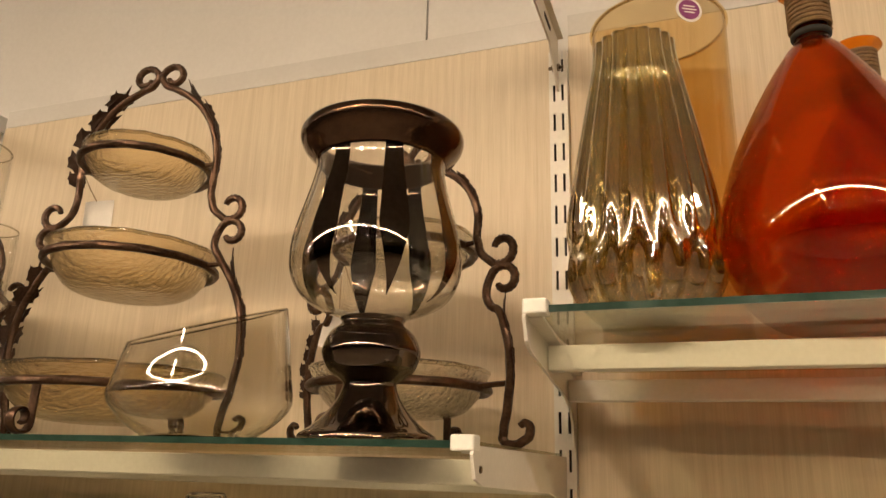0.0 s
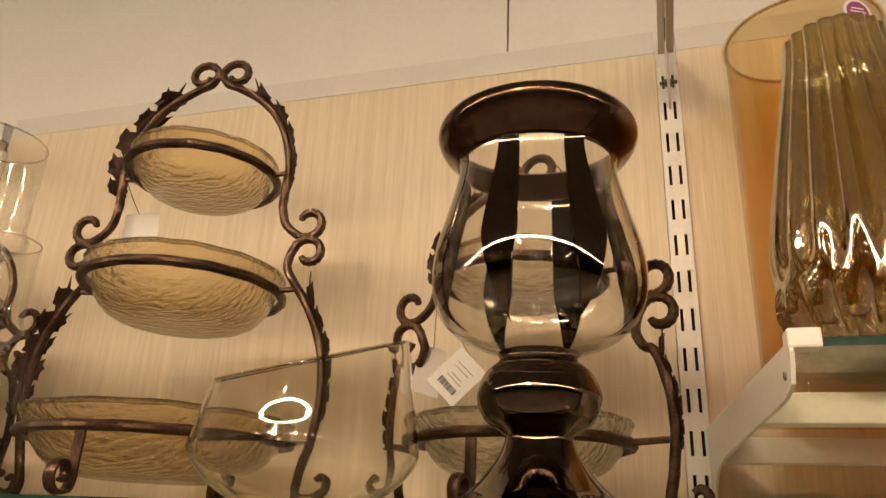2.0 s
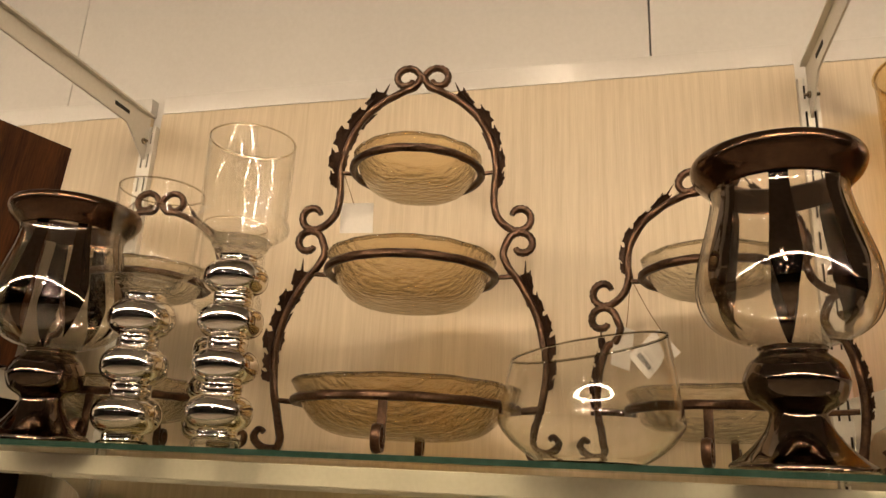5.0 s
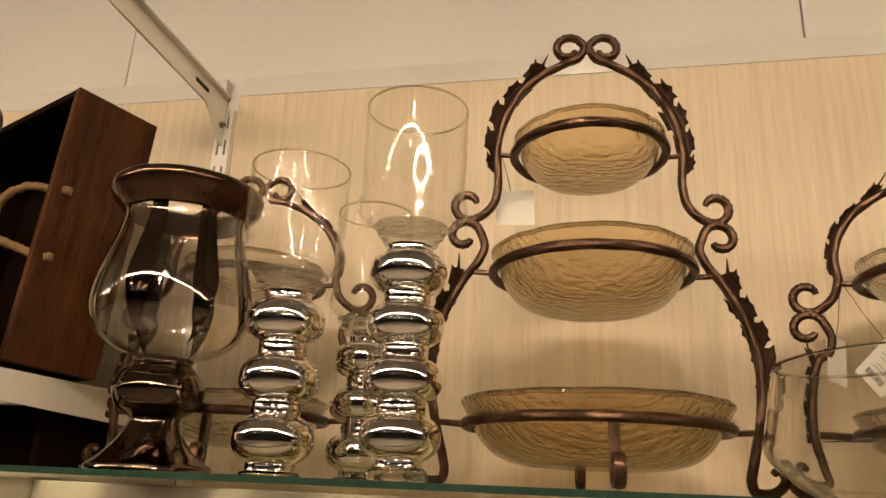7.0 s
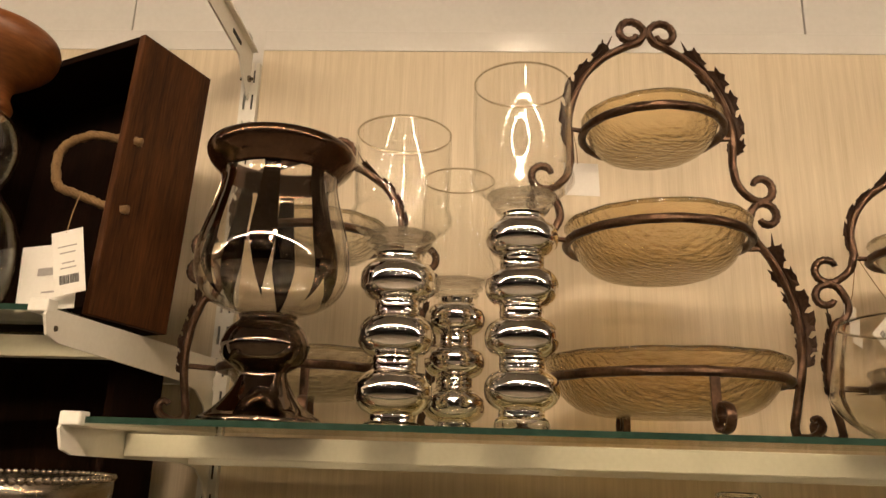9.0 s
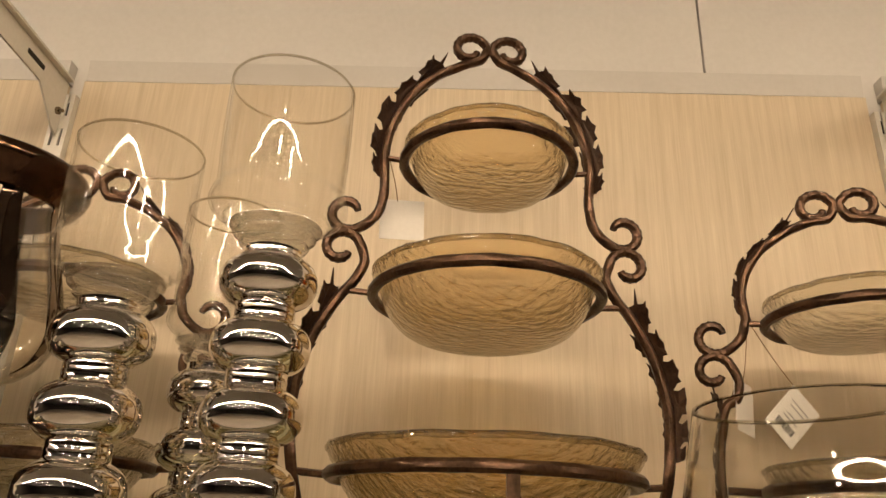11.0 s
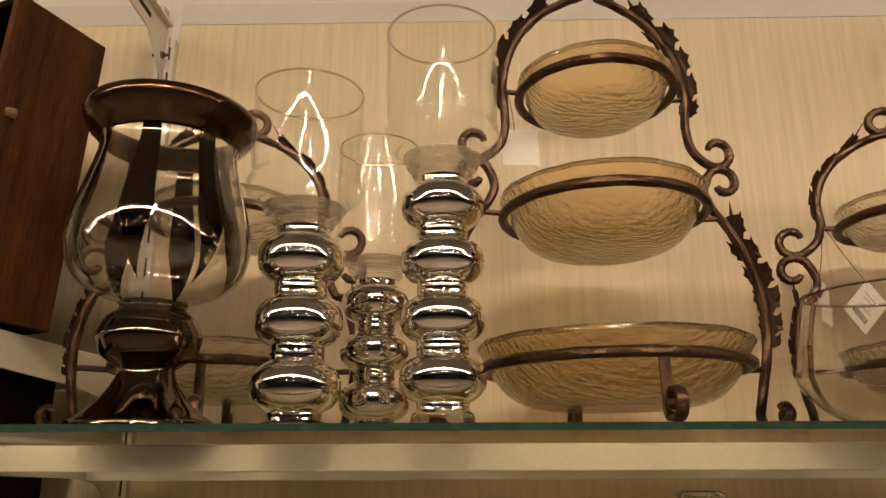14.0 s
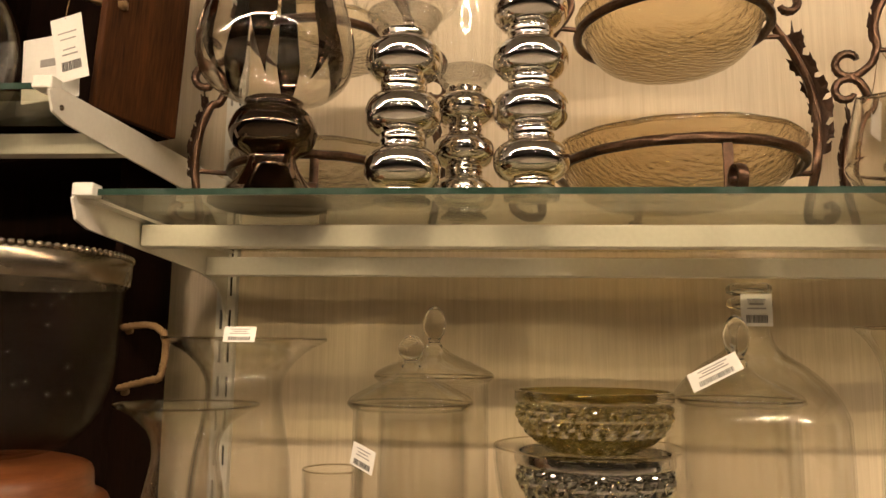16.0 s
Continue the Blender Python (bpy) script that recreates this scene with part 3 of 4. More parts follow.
def tier_stand(at, turn, cross, k_up, k_low, rings, glass_mat, label, leaf_size=0.0162, spread=1.0):
    """Wrought iron stand: two scrolled arms, rings with shallow glass bowls, curled feet."""
    st = thing("tiered_stand", at, label, "serving stand", "tiered stands", turn)
    up = lambda x, z: (x, 0, cross + (z - 0.318) * k_up)
    low = lambda x, z: (0.14 + (x - 0.14) * spread, 0, z * k_low)
    rise = cross - 0.318
    top = cross + (0.566 - 0.318) * k_up
    loop = spiral(0.0245, top, 0.0215, 0.009, 175, -165, 16)
    scroll_a = [(x, y, z + rise) for x, y, z in spiral(0.152, 0.339, 0.021, 0.011, 235, 520, 16)]
    upper = loop[::-1] + [(0.012, 0, top - 0.014), up(0.034, 0.542), up(0.064, 0.523), up(0.091, 0.495), up(0.110, 0.455), up(0.117, 0.415), up(0.115, 0.378)]
    upper += [(0.116, 0, 0.356 + rise), (0.123, 0, 0.336 + rise)] + scroll_a
    scroll_b = [(x, y, z + rise) for x, y, z in spiral(0.156, 0.2985, 0.010, 0.0205, -150, 165, 16)]
    lower = scroll_b + [(0.130, 0, 0.285 + rise), (0.137, 0, 0.266 + rise), low(0.158, 0.236), low(0.178, 0.195), low(0.188, 0.150), low(0.188, 0.105), low(0.180, 0.062), low(0.171, 0.028)]
    lower += [(low(0.170, 0)[0] + x, 0, z) for x, z in ((0, 0.011), (0.006, 0.0052), (0.020, 0.0055), (0.033, 0.013), (0.036, 0.024), (0.029, 0.030), (0.023, 0.026))]
    ends = lambda u: 0.72 + 0.28 * min(1, min(u, 1 - u) * 14)
    for side in (1, -1):
        for nm, line in (("upper_arm", upper), ("lower_arm", lower)):
            bm = sweep(smooth_line(line, 3), 0.0056, 8, up=(0, 1, 0), taper=ends, wobble=0.06)
            a = part(nm, bm if side == 1 else mirrored(bm), IRON, st, "", True)
            if leaf_size:
                way = [up(0.050, 0.532), up(0.086, 0.501), up(0.108, 0.460), up(0.117, 0.415), up(0.116, 0.385)] if nm == "upper_arm" else \
                    [low(0.150, 0.250), low(0.172, 0.208), low(0.186, 0.165), low(0.189, 0.120), low(0.187, 0.095)]
                bm = leaf_strip(way, 3 + side + (nm == "lower_arm") * 5, leaf_size * (1.0 if nm == "upper_arm" else 0.92), 5 if nm == "upper_arm" else 6)
                part("leaf", bm if side == 1 else mirrored(bm), LEAF, a, "dark jagged iron leaf")
    for r, z, x_arm, above, below in rings:
        ring = part("ring", sweep([((r + 0.001) * math.cos(2 * math.pi * i / 56), (r + 0.001) * math.sin(2 * math.pi * i / 56), z) for i in range(56)], 0.0060, 8, True, up=(0, 0, 1), wobble=0.05), IRON, st, "", True)
        for side in (1, -1):
            part("joint", sweep([(side * (r + 0.004), 0, z), (side * x_arm, 0, z + 0.002)], 0.0036, 6, up=(0, 1, 0)), IRON, ring)
        rng = random.Random(int(r * 1000))
        ph = [rng.uniform(0, 6.28) for _ in range(4)]
        wob = lambda a, rr, zz: (rr * (1 + 0.004 * math.sin(5 * a + ph[0]) + 0.0015 * math.sin(11 * a + ph[1])), zz + (0.0005 * math.sin(4 * a + ph[2]) + 0.0004 * math.sin(13 * a + ph[3])) * (rr / r) ** 3)
        bw = part("bowl", lathe(shell(bowl_profile(r - 0.0055, below, above), 0.0042, 4), 72, fn=wob), glass_mat, st, "rippled glass bowl sitting in its ring", True)
        bw.location.z = z + 0.004
        top_r = (r - 0.0055) * 1.075 - 0.0021
        edge = []
        for i in range(90):
            a = 2 * math.pi * i / 90
            er, ez = wob(a, top_r, above)
            edge.append((er * math.cos(a), er * math.sin(a), ez + 0.0004 * math.sin(17 * a)))
        part("lip", sweep(edge, 0.0029, 7, True, up=(0, 0, 1), wobble=0.12), BOWL_LIP, bw, "uneven rounded glass lip", True)
    r, z = rings[-1][0], rings[-1][1]
    for side in (1, -1):
        strap = [(0, -side * r, z - 0.002), (0, -side * (r + 0.001), z * 0.5), (0, -side * (r + 0.001), 0.016), (0, -side * (r + 0.006), 0.0065), (0, -side * (r + 0.018), 0.0045)]
        cx, cz = r + 0.019, 0.021
        curl = [(0, -side * (cx + q[0]), cz + q[2]) for q in spiral(0, 0, 0.0165, 0.007, -85, 235, 12)]
        part("foot", sweep(smooth_line(strap + curl, 3), 0.0062, 6, up=(1, 0, 0), flat=0.5), IRON, st, "curled iron strap foot", True)
    return st


def tag(name, at, w, h, turns, label, lines=True, string=None):
    """Paper price tag hung on a string; its print is plain bars."""
    t = thing(name, at, label, "price tag", "price tags")
    t.matrix_basis = pose(*at, *turns)
    part("card", box(-w / 2, w / 2, -0.0004, 0.0004, -h, 0, 0.0003), PAPER, t)
    if lines:
        rng = random.Random(int(w * 9999 + at[0] * 999))
        for k, (u, wd) in enumerate(((0.24, 0.6), (0.34, 0.5), (0.50, 0.4), (0.58, 0.5))):
            part("print_bar", box(-w * wd / 2, w * wd / 2, -0.0009, -0.0005, -h * u - h * 0.02, -h * u), GREY_INK, t)
        x = -w * 0.3
        while x < w * 0.3:
            bw = rng.choice((0.0006, 0.001, 0.0014))
            part("print_bar", box(x, x + bw, -0.0009, -0.0005, -h * 0.84, -h * 0.70), INK, t)
            x += bw + rng.choice((0.0007, 0.0011))
    if string:
        inv = t.matrix_basis.inverted()
        part("string", sweep(smooth_line([inv @ Vector(p) for p in string], 4), 0.0006, 5), ROPE, t, "thin tan string")
    return t


def sticker(name, w, h, m, label, stuck=True):
    t = thing(name, (0, 0, 0), label, "price label", "price labels")
    t.matrix_basis = m
    part("paper", box(-w / 2, w / 2, -0.0003, 0.0003, -h / 2, h / 2, 0.0002), PAPER, t)
    rng = random.Random(int(w * 9999 + m.translation.x * 999))
    for u, wd in ((0.30, 0.6), (0.16, 0.45), (0.02, 0.6)):
        part("print_bar", box(-w * wd / 2, w * wd / 2, -0.0008, -0.0004, h * u, h * u + h * 0.05), GREY_INK, t)
    x = -w * 0.34
    while x < w * 0.34:
        bw = rng.choice((0.0006, 0.001, 0.0014))
        part("print_bar", box(x, x + bw, -0.0008, -0.0004, -h * 0.40, -h * 0.16), INK, t)
        x += bw + rng.choice((0.0007, 0.0011))
    return t


def lip(parent, r, z, thick=0.0012, fn=None):
    """The polished rim of a glass, where the wall is seen edge on."""
    ring = []
    for i in range(72):
        a = 2 * math.pi * i / 72
        rr, zz = fn(a, r, z) if fn else (r, z)
        ring.append((rr * math.cos(a), rr * math.sin(a), zz))
    return part("rim", sweep(ring, thick, 6, True, up=(0, 0, 1)), GLASS_RIM, parent, "polished glass rim", True)


# centre shelf
hurricane((1.114, -0.378, SHELF), 0, 0.975)
hurricane((0.168, -0.352, SHELF), -28, 0.945)
candle_holder((0.460, -0.388, SHELF), 4, 0.0562, 0.0408, 0.0575, 0.139, "tall silver bubble candle holder with clear glass cup", 0.0135)
candle_holder((0.320, -0.372, SHELF), 3, 0.0625, 0.0430, 0.0572, 0.125, "medium silver bubble candle holder with clear glass cup", 0.0055)
candle_holder((0.385, -0.278, SHELF), 3, 0.0525, 0.0385, 0.0470, 0.134, "small silver bubble candle holder with clear glass cup", 0.004)
tier_stand((0.649, -0.237, SHELF), 7, 0.318, 1.0, 1.0, ((0.094, 0.408, 0.116, 0.017, 0.038), (0.118, 0.250, 0.151, 0.019, 0.051), (0.147, 0.068, 0.180, 0.020, 0.050)),
           AMBER_BOWL, "three-tier wrought iron stand with amber rippled glass bowls")
two = ((0.094, 0.258, 0.116, 0.018, 0.032), (0.116, 0.074, 0.158, 0.018, 0.042))
tier_stand((1.063, -0.178, SHELF), -14, 0.224, 0.70, 0.70, two, PALE_BOWL, "two-tier wrought iron stand with pale rippled glass bowls", 0.0085, 0.5)
tier_stand((0.185, -0.190, SHELF), 10, 0.224, 0.70, 0.70, two, PALE_BOWL, "two-tier wrought iron stand with pale glass bowls behind a vase", 0.0085, 0.5)


def slant_bowl(at):
    b = thing("slanted_bowl", at, "clear glass bowl with a slanting cut rim", "bowl")
    prof = shell([(0, 0), (0.052, 0.0), (0.062, 0.003), (0.080, 0.015), (0.095, 0.030), (0.101, 0.041), (0.1015, 0.048), (0.0985, 0.064), (0.0935, 0.095), (0.0875, 0.127)], 0.0028)

    def cut(a, r, z):
        k = max(0, (z - 0.045) / 0.082)
        return r, z + k * (0.029 * math.cos(a - 1.05))
    part("body", lathe(prof, 80, fn=cut), CLEAR_THICK, b, "", True)
    lip(b, 0.0861, 0.128, 0.0015, cut)
    return b


slant_bowl((0.903, -0.372, SHELF))
tag("price_tag", (1.003, -0.160, 1.777), 0.043, 0.056, (8, 45, 20), "white cardboard price tag hanging from a stand", True, [(0.957, -0.150, 1.862), (0.976, -0.156, 1.82), (1.002, -0.160, 1.775)])
tag("price_tag", (0.945, -0.135, 1.80), 0.036, 0.060, (0, 10, 40), "white cardboard price tag hanging from a stand", False, [(0.952, -0.150, 1.862), (0.948, -0.142, 1.82), (0.945, -0.135, 1.799)])
tag("price_tag", (0.553, -0.225, 1.975), 0.050, 0.048, (0, -2, 10), "blank white card tag hanging from the tiered stand", False, [(0.538, -0.252, 2.015), (0.545, -0.24, 1.99), (0.548, -0.226, 1.973)])


# right bay
def ribbed_vase(at):
    v = thing("ribbed_vase", at, "tall ribbed gold lustre glass vase with diamond facets", "vase")
    prof = [(0.044, 0.0), (0.048, 0.004), (0.062, 0.022), (0.073, 0.045), (0.0775, 0.068), (0.0765, 0.095), (0.071, 0.14), (0.063, 0.19), (0.054, 0.245), (0.046, 0.295), (0.044, 0.322)]
    line = turned(prof, 7)
    ribs = 18

    def tri(a):
        u = (a * ribs / (2 * math.pi)) % 1.0
        return 1.6 * abs(math.sin(math.pi * u)) - 0.9

    def cut(a, r, z):
        if z < 0.003:
            return r, z
        f = min(1, max(-1, (z - 0.078) / 0.030))
        k = 0.19 * min(1, z / 0.03) * (1.0 if z < 0.2 else max(0.45, 1 - (z - 0.2) * 4))
        return r * (1 + k * 0.5 * (tri(a) * f)), z
    inner = [(max(r - 0.006, 0.001), z) for r, z in line if z > 0.006]
    part("body", lathe([(0, 0.0)] + line + [(line[-1][0] - 0.003, line[-1][1] + 0.001)] + inner[::-1] + [(0, 0.008)], ribs * 10, fn=cut), RIBBED, v, "", True)
    part("base", lathe(turned([(0.030, -0.0002), (0.041, 0.0), (0.0425, 0.0015), (0.030, 0.0022)], 2), 48, True), GLASS_RIM, v, "thick glass base ring", True)
    return v


ribbed_vase((1.392, -0.317, SIDE_SHELF))
cyl = thing("cylinder_vase", (1.412, -0.112, SIDE_SHELF), "tall smoky amber glass cylinder vase", "vase")
lip(cyl, 0.0905, 0.469, 0.0018)
part("body", lathe(shell([(0, 0), (0.086, 0.0), (0.0915, 0.006), (0.092, 0.02), (0.092, 0.2), (0.092, 0.44), (0.092, 0.468)], 0.003), 72), SMOKE_AMBER, cyl, "", True)
dot = thing("round_sticker", (0, 0, 0), "round white and purple sticker on an amber vase", "label")
dot.matrix_basis = pose(1.412 + 0.0932 * math.sin(radians(28)), -0.112 - 0.0932 * math.cos(radians(28)), 2.163, 90, 0, 28)
part("paper", lathe([(0, 0), (0.018, 0), (0.018, 0.0006), (0, 0.0006)], 32), PAPER, dot)
part("print_disc", lathe([(0, 0.0007), (0.0145, 0.0007), (0.0145, 0.0011), (0, 0.0011)], 32), PURPLE, dot, "purple printed disc")
for u, wd in ((0.004, 0.016), (-0.0005, 0.02), (-0.005, 0.014)):
    part("print_bar", box(-wd / 2, wd / 2, u, u + 0.0018, 0.0012, 0.0015), PAPER, dot)


def orange_bottle(at, s, label):
    o = thing("glass_bottle", at, label, "bottle", "orange bottles")
    prof = [(0, 0.004), (0.05, 0.0), (0.066, 0.004), (0.088, 0.026), (0.104, 0.062), (0.108, 0.092), (0.103, 0.130), (0.088, 0.178), (0.066, 0.226), (0.044, 0.266), (0.027, 0.292), (0.0175, 0.306), (0.0165, 0.34), (0.019, 0.36), (0.028, 0.368)]
    part("body", lathe([(r * s, z * s) for r, z in shell(prof, 0.003)], 72), ORANGE, o, "translucent orange glass", True)
    wind = part("rope_collar", sweep([((0.0195 * s) * math.cos(a * 0.35), (0.0195 * s) * math.sin(a * 0.35), (0.318 + 0.0415 * a / 144) * s) for a in range(145)], 0.0026 * s, 6, up=(0, 0, 1)), ROPE, o, "wound jute rope round the neck", True)
    part("neck_ring", lathe(turned([(0.0168 * s, 0.308 * s), (0.0198 * s, 0.310 * s), (0.0198 * s, 0.314 * s), (0.0168 * s, 0.316 * s)], 3), 32, True), SHADE_AND_RING, o, "dark ring below the rope", True)
    return o


orange_bottle((1.578, -0.285, SIDE_SHELF), 1.035, "large translucent orange glass bottle with jute-wrapped neck")
orange_bottle((1.655, -0.120, SIDE_SHELF), 1.06, "orange glass bottle with jute-wrapped neck behind another")


# left bay
def crate(at, turn, w, d, h, label, out=-1.0, size=1.0, grip=(0.66, 0.355), board=None, cord=0.0056, lean=0.0):
    """Open wooden crate on its end, opening towards local -y; rope handle in its +x side."""
    c = thing("wooden_crate", at, label, "crate", "wooden crates", turn)
    c.matrix_basis = pose(*at, 0, 0, turn) @ pose(0, 0, 0, lean, 0, 0)
    t = 0.011
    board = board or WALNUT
    part("side_board", box(-t, 0, -d, 0, 0, h, 0.0015), board, c)
    # boards facing the hollow carry its shade in their colour
    part("side_board", box(-w, -w + t, -d, 0, 0, h, 0.0015), WALNUT_SHADED, c)
    part("top_board", box(-w + t + 0.0005, -t - 0.0005, -d + 0.001, 0, h - t, h, 0.0015), WALNUT_SHADED, c)
    part("bottom_board", box(-w + t + 0.0005, -t - 0.0005, -d + 0.001, 0, 0, t, 0.0015), WALNUT_SHADED, c)
    part("back_board", box(-w + t + 0.0005, -t - 0.0005, -t, -0.001, t + 0.0005, h - t - 0.0005), WALNUT_SHADED, c)
    y = -d + 0.016
    z1, z0 = h * grip[0], h * grip[1]
    line = smooth_line([(0.006, y + 0.006, z1), (-0.012, y - 0.002, z1 + 0.002), (0.05 * out * size, y - 0.024, z1 + 0.006), (0.082 * out * size, y - 0.038, (z0 + z1) / 2 + 0.03 * size), (0.078 * out * size, y - 0.036, (z0 + z1) / 2 - 0.015), (0.05 * out * size, y - 0.022, z0 + 0.016 * size), (-0.012, y - 0.002, z0 + 0.002), (0.006, y + 0.006, z0)], 10)
    part("rope_handle", sweep(line, cord, 9, up=(0, 0, 1), twist=0.42, wobble=0.22), ROPE, c, "twisted jute rope handle", True)
    for z in (z0, z1):
        k = part("rope_knot", lathe(turned([(0, 0.0), (0.0042, 0.001), (0.0052, 0.004), (0.0035, 0.009), (0, 0.010)], 3), 10), ROPE, c)
        k.matrix_basis = Matrix.Translation((-0.001, y + 0.004, z)) @ pose(0, 0, 0, 0, 90, 0)
    return c


crate((0.0041, -0.2416, SIDE_SHELF - 0.0038), -24.6, 0.36, 0.1228, 0.3838, "open dark-stained wooden crate with rope handle", -1.0, 1.05, (0.605, 0.36), None, 0.0056, -3.28)
tag("price_tag", (-0.058, -0.404, 1.812), 0.040, 0.074, (4, -10, -10), "white price tag hanging from a rope handle", True, [(-0.052, -0.40, 1.858), (-0.057, -0.402, 1.83), (-0.058, -0.404, 1.809)])
card = thing("card_tag", (-0.088, -0.380, 1.727), "white cardboard tag with faint grey lettering", "price tag")
card.matrix_basis = pose(-0.085, -0.378, 1.724, 0, -3, -12)
part("card", box(-0.04, 0.04, -0.0006, 0.0006, 0, 0.078, 0.0004), PAPER, card)
part("print_bar", box(-0.014, 0.016, -0.0012, -0.0007, 0.041, 0.050), GREY_INK, card)
part("print_bar", box(-0.006, 0.012, -0.0012, -0.0007, 0.020, 0.022), GREY_INK, card)

jar = thing("lidded_jar", (-0.205, -0.39, SIDE_SHELF - 0.004), "glass jar with a turned honey-brown wooden top", "jar")
part("glass_body", lathe(shell([(0, 0), (0.05, 0.0), (0.068, 0.02), (0.075, 0.07), (0.062, 0.12), (0.042, 0.15), (0.05, 0.175), (0.055, 0.205), (0.046, 0.235), (0.03, 0.25)], 0.003), 48), CLEAR_THICK, jar, "clear blown glass body", True)
part("wooden_top", lathe([(0, 0.248)] + turned([(0.034, 0.248), (0.038, 0.256), (0.033, 0.270), (0.036, 0.285), (0.055, 0.300), (0.074, 0.318), (0.080, 0.334), (0.078, 0.348), (0.066, 0.358), (0.04, 0.362)], 4) + [(0, 0.362)], 48), MANGO, jar, "turned wooden top", True)

# lower shelves
bucket = thing("glass_bucket", (-0.105, -0.40, LOW_SHELF), "glass bucket with a beaded silver rim on a wooden foot", "ice bucket")
part("wooden_foot", lathe([(0, 0)] + turned([(0.115, 0.0), (0.125, 0.01), (0.118, 0.03), (0.122, 0.07), (0.118, 0.092), (0.105, 0.10), (0.10, 0.125), (0.072, 0.135)], 4) + [(0, 0.136)], 64), DARK_FOOT, bucket, "turned reddish wooden foot", True)
part("glass_bowl", lathe(shell([(0, 0.137), (0.05, 0.139), (0.085, 0.155), (0.108, 0.19), (0.118, 0.24), (0.1215, 0.30), (0.124, 0.337)], 0.004), 64), SEEDED, bucket, "seeded clear glass bowl", True)
band = part("silver_band", lathe(turned([(0.1245, 0.318), (0.1265, 0.320), (0.1275, 0.344), (0.1245, 0.3455)], 2), 64, True), NICKEL, bucket, "polished silver band", True)
bead_bm = bmesh.new()
bmesh.ops.create_uvsphere(bead_bm, u_segments=8, v_segments=5, radius=0.0039)
bead_me = mesh_of("bead", bead_bm, NICKEL, True)
for k in range(100):
    b = new("bead", bead_me)
    b.parent = band
    b.location = (0.126 * math.cos(k * 0.0628318), 0.126 * math.sin(k * 0.0628318), 0.3478)
# every board in the shaded wood: deep shadow behind the bucket, by colour
crate((-0.035, -0.140, LOW_SHELF), -6, 0.50, 0.12, 0.505, "shadow-darkened stained wooden crate with rope handle behind a bucket", 1.0, 0.95, (0.54, 0.388), WALNUT_SHADED, 0.0042)


def flared_hurricane(at, r, h, label):
    v = thing("glass_hurricane", at, label, "vase", "clear hurricanes")
    part("body", lathe(shell([(0, 0), (r * 0.54, 0.0), (r * 0.61, 0.01), (r * 0.62, h * 0.25), (r * 0.58, h * 0.45), (r * 0.50, h * 0.62), (r * 0.455, h * 0.75), (r * 0.50, h * 0.84), (r * 0.66, h * 0.92), (r * 0.85, h * 0.97), (r * 1.0, h)], 0.0026), 64), CLEAR_SOLID, v, "", True)
    lip(v, r - 0.0013, h + 0.001)


def lidded_jar(at, r, h, knob, label):
    j = thing("apothecary_jar", at, label, "jar", "apothecary jars")
    part("body", lathe(shell([(0, 0), (r * 0.85, 0.0), (r * 0.97, 0.008), (r * 0.97, h * 0.5), (r * 0.97, h * 0.9), (r * 0.96, h * 0.97), (r * 1.0, h)], 0.0030), 64), CLEAR_SOLID, j, "", True)
    lip(j, r * 1.06, h + 0.006)
    lid = turned([(r * 0.94, h + 0.001), (r * 1.05, h + 0.002), (r * 1.06, h + 0.008), (r * 0.97, h + 0.014), (r * 0.62, h + 0.026), (r * 0.32, h + 0.036), (r * 0.17, h + 0.044)], 4)
    part("lid", lathe(lid + [(max(a - 0.003, 0.001), b - 0.002) for a, b in lid[::-1]], 64, True), CLEAR_SOLID, j, "clear glass lid", True)
    ball = [(0.009, h + 0.042), (0.011, h + 0.046), (0.008, h + 0.050)] + [(knob[0] * math.sin(radians(a)), h + 0.050 + knob[1] * (1 - math.cos(radians(a))) / 2) for a in (35, 60, 90, 120, 150, 172)]
    part("knob", lathe([(0, h + 0.042)] + turned(ball, 3) + [(0, h + 0.050 + knob[1])], 32), CLEAR_THICK, j, "solid glass knob", True)


def pressed_bowl(at, r, h, mat, label):
    b = thing("pressed_glass_bowl", at, label, "bowl", "stacked pressed glass bowls")
    line = turned([(r * 0.55, 0.0), (r * 0.62, 0.004), (r * 0.82, h * 0.25), (r * 0.96, h * 0.55), (r * 0.95, h * 0.75), (r * 0.97, h * 0.80), (r * 1.0, h * 0.84), (r * 1.0, h)], 6)

    def cut(a, rr, z):
        if 0.12 * h < z < 0.78 * h:
            u = (a * 28 / math.pi + z / h * 7) % 2 - 1
            w = (a * 28 / math.pi - z / h * 7) % 2 - 1
            return rr * (1 + 0.075 * (0.6 - max(abs(u), abs(w)))), z
        return rr, z
    part("body", lathe([(0, 0)] + line + [(x - 0.005, z) for x, z in line[::-1]] + [(0, 0.006)], 168, fn=cut), mat, b)


def bottle(at, label):
    b = thing("glass_demijohn", at, label, "bottle")
    part("body", lathe(shell([(0, 0.0), (0.095, 0.0), (0.110, 0.015), (0.1135, 0.06), (0.1135, 0.15), (0.110, 0.178), (0.093, 0.209), (0.066, 0.235), (0.040, 0.252), (0.028, 0.268), (0.0245, 0.29), (0.023, 0.325), (0.0235, 0.337)], 0.003), 64), CLEAR_SOLID, b, "", True)
    for z in (0.318, 0.337):
        part("neck_ring", lathe(turned([(0.0235, z - 0.007), (0.0285, z - 0.004), (0.0285, z + 0.004), (0.0235, z + 0.007)], 3), 40, True), CLEAR_THICK, b, "raised glass ring", True)


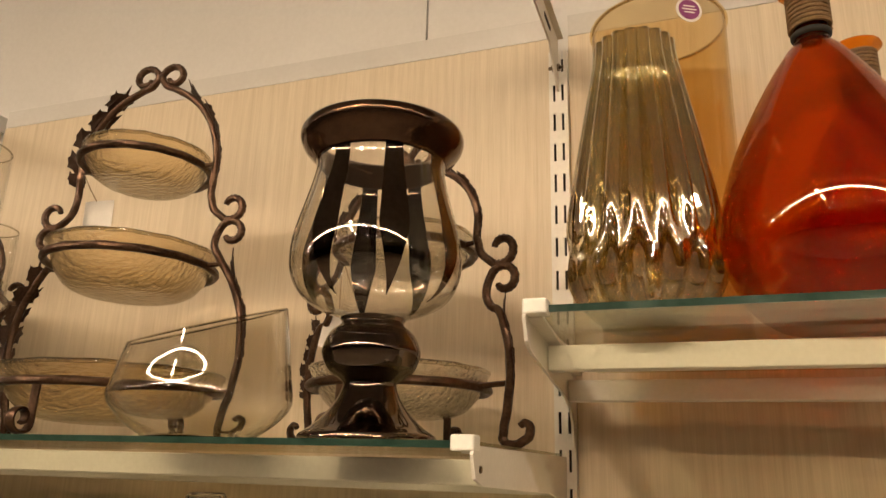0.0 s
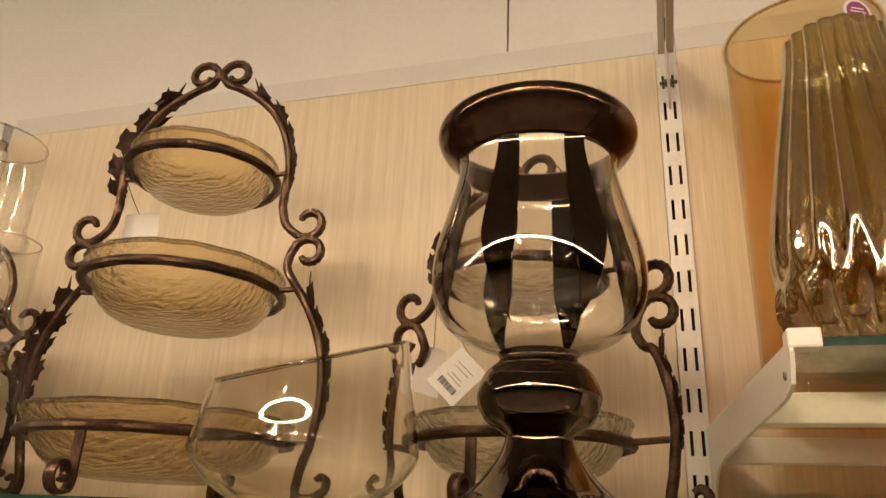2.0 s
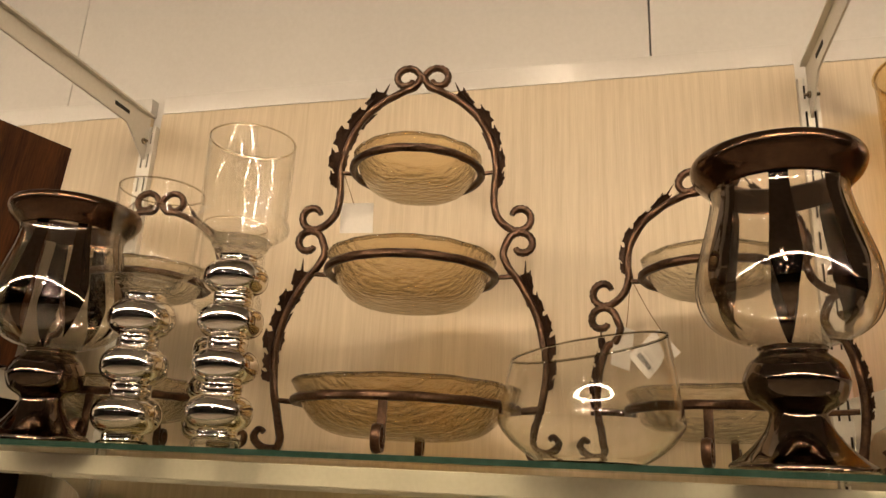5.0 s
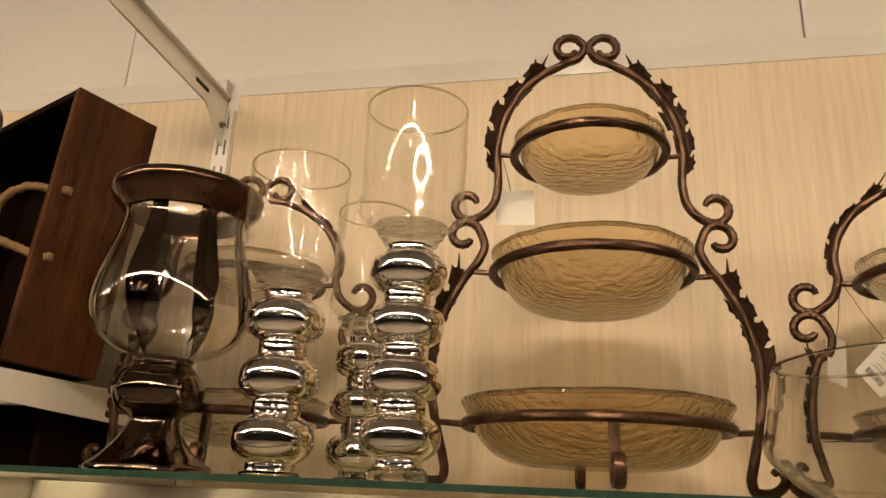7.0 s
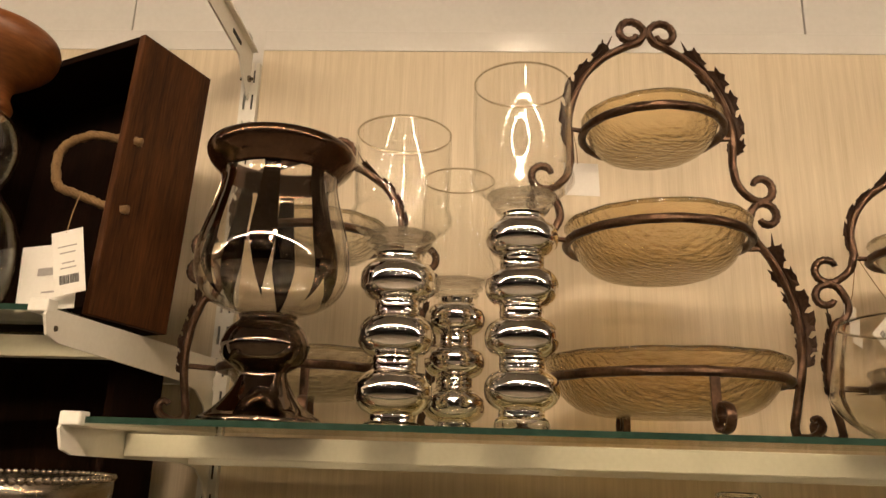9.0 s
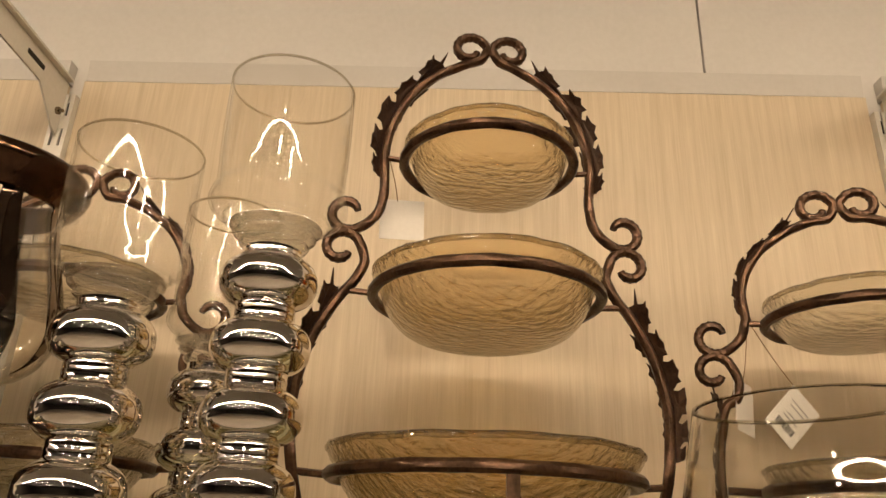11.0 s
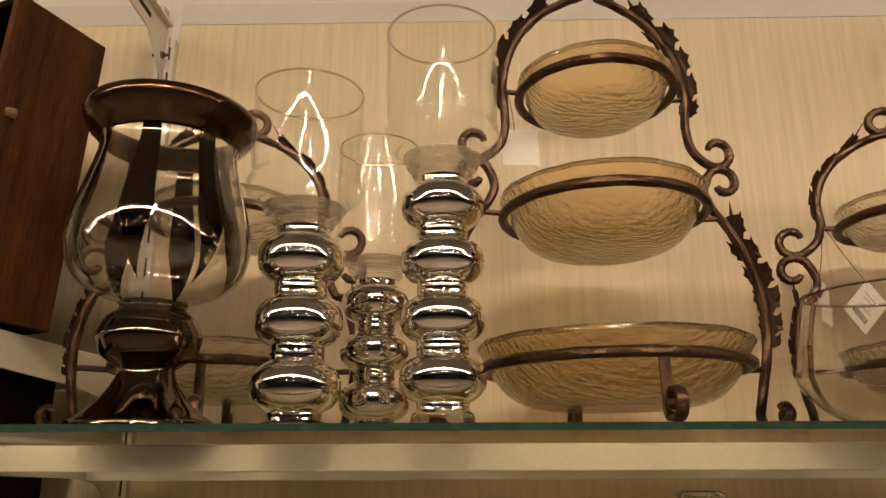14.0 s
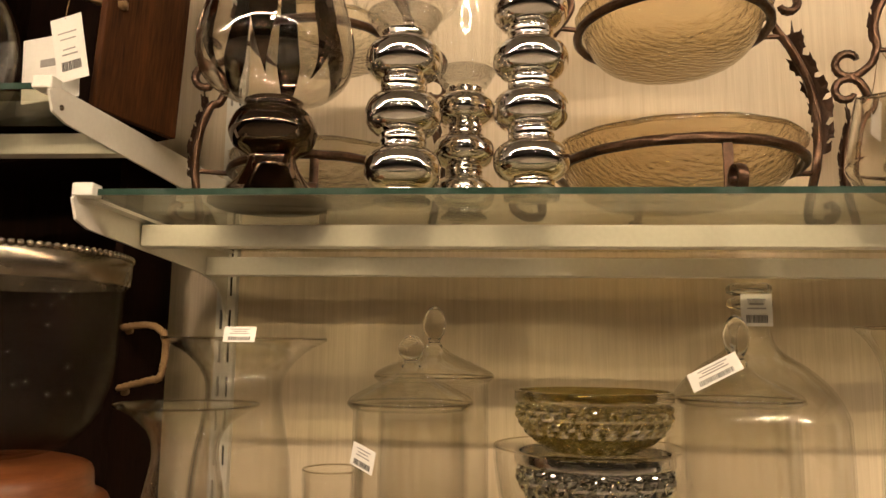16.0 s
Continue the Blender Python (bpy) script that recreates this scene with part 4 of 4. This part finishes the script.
flared_hurricane((0.114, -0.250, LOW_SHELF), 0.100, 0.262, "large flared clear glass hurricane on the lower shelf")
flared_hurricane((0.094, -0.372, LOW_SHELF), 0.075, 0.190, "smaller flared clear glass hurricane on the lower shelf")
lidded_jar((0.329, -0.331, LOW_SHELF), 0.065, 0.188, (0.0145, 0.030), "clear glass apothecary jar with ball knob lid")
lidded_jar((0.343, -0.172, LOW_SHELF), 0.074, 0.212, (0.0145, 0.048), "taller clear glass apothecary jar with pointed knob lid")
lidded_jar((0.694, -0.300, LOW_SHELF), 0.064, 0.195, (0.0140, 0.050), "clear glass apothecary jar with tall knob on the lid")
pressed_bowl((0.533, -0.300, LOW_SHELF + 0.001), 0.0885, 0.070, PRESSED, "pressed glass bowl at the bottom of a stack")
pressed_bowl((0.533, -0.300, LOW_SHELF + 0.0715), 0.0885, 0.070, PRESSED, "pressed clear glass bowl with diamond facets in a stack")
pressed_bowl((0.533, -0.300, LOW_SHELF + 0.1425), 0.0885, 0.066, PRESSED_GOLD, "pressed glass bowl with golden base on a stack")
bottle((0.762, -0.150, LOW_SHELF), "large clear glass demijohn bottle on the lower shelf")
flared_hurricane((0.935, -0.190, LOW_SHELF), 0.055, 0.285, "slim clear glass vase on the lower shelf")
sticker("price_label", 0.040, 0.042, pose(0.762, -0.1765, 1.503, 0, 0, 0), "white printed price label on a bottle neck")
sticker("price_label", 0.056, 0.034, pose(0.652, -0.357, 1.427, -55, -28, -20), "white printed price label on a jar lid")
sticker("price_label", 0.036, 0.024, pose(0.286, -0.384, 1.336, 0, 14, -40), "white printed price label on a jar")
sticker("price_label", 0.036, 0.018, pose(0.140, -0.352, 1.462, -20, 0, 0), "white printed price label on a hurricane rim")
sticker("price_label", 0.030, 0.022, pose(0.925, -0.248, 1.462, 0, 0, 0), "white printed price label on a slim vase")


def reamer(at, label):
    """Ribbed glass cone of a citrus juicer standing in its saucer."""
    r = thing("citrus_juicer", at, label, "juicer", "glass juicers")
    cone = [(0.030, 0.012), (0.029, 0.030), (0.026, 0.050), (0.019, 0.070), (0.009, 0.084), (0, 0.090)]

    def ribs(a, rr, z):
        return rr * (1 + 0.10 * abs(math.sin(a * 5))), z
    part("cone", lathe([(0, 0.012)] + turned(cone, 4), 60, fn=ribs), PRESSED, r, "ribbed glass cone")
    part("saucer", lathe(shell([(0, 0), (0.045, 0.0), (0.056, 0.006), (0.060, 0.022), (0.061, 0.030)], 0.004), 48), CLEAR_THICK, r, "shallow glass saucer", True)


reamer((0.445, -0.425, LOW_SHELF + 0.0005), "ribbed clear glass citrus juicer on the lower shelf")
bowl = thing("glass_bowl", (0.545, -0.155, LOW_SHELF + 0.0005), "wide clear glass bowl behind a stack of bowls", "bowl")
part("body", lathe(shell([(0, 0), (0.06, 0.0), (0.085, 0.01), (0.112, 0.05), (0.122, 0.10), (0.124, 0.128)], 0.003), 64), CLEAR_SOLID, bowl, "", True)
lip(bowl, 0.1225, 0.129)
dish = thing("glass_dish", (0.225, -0.235, LOW_SHELF + 0.0005), "small clear glass dish between a hurricane and a jar", "dish")
part("body", lathe(shell([(0, 0), (0.025, 0.0), (0.034, 0.01), (0.036, 0.06), (0.038, 0.105)], 0.0025), 48), CLEAR_SOLID, dish, "", True)
lip(dish, 0.0368, 0.106)
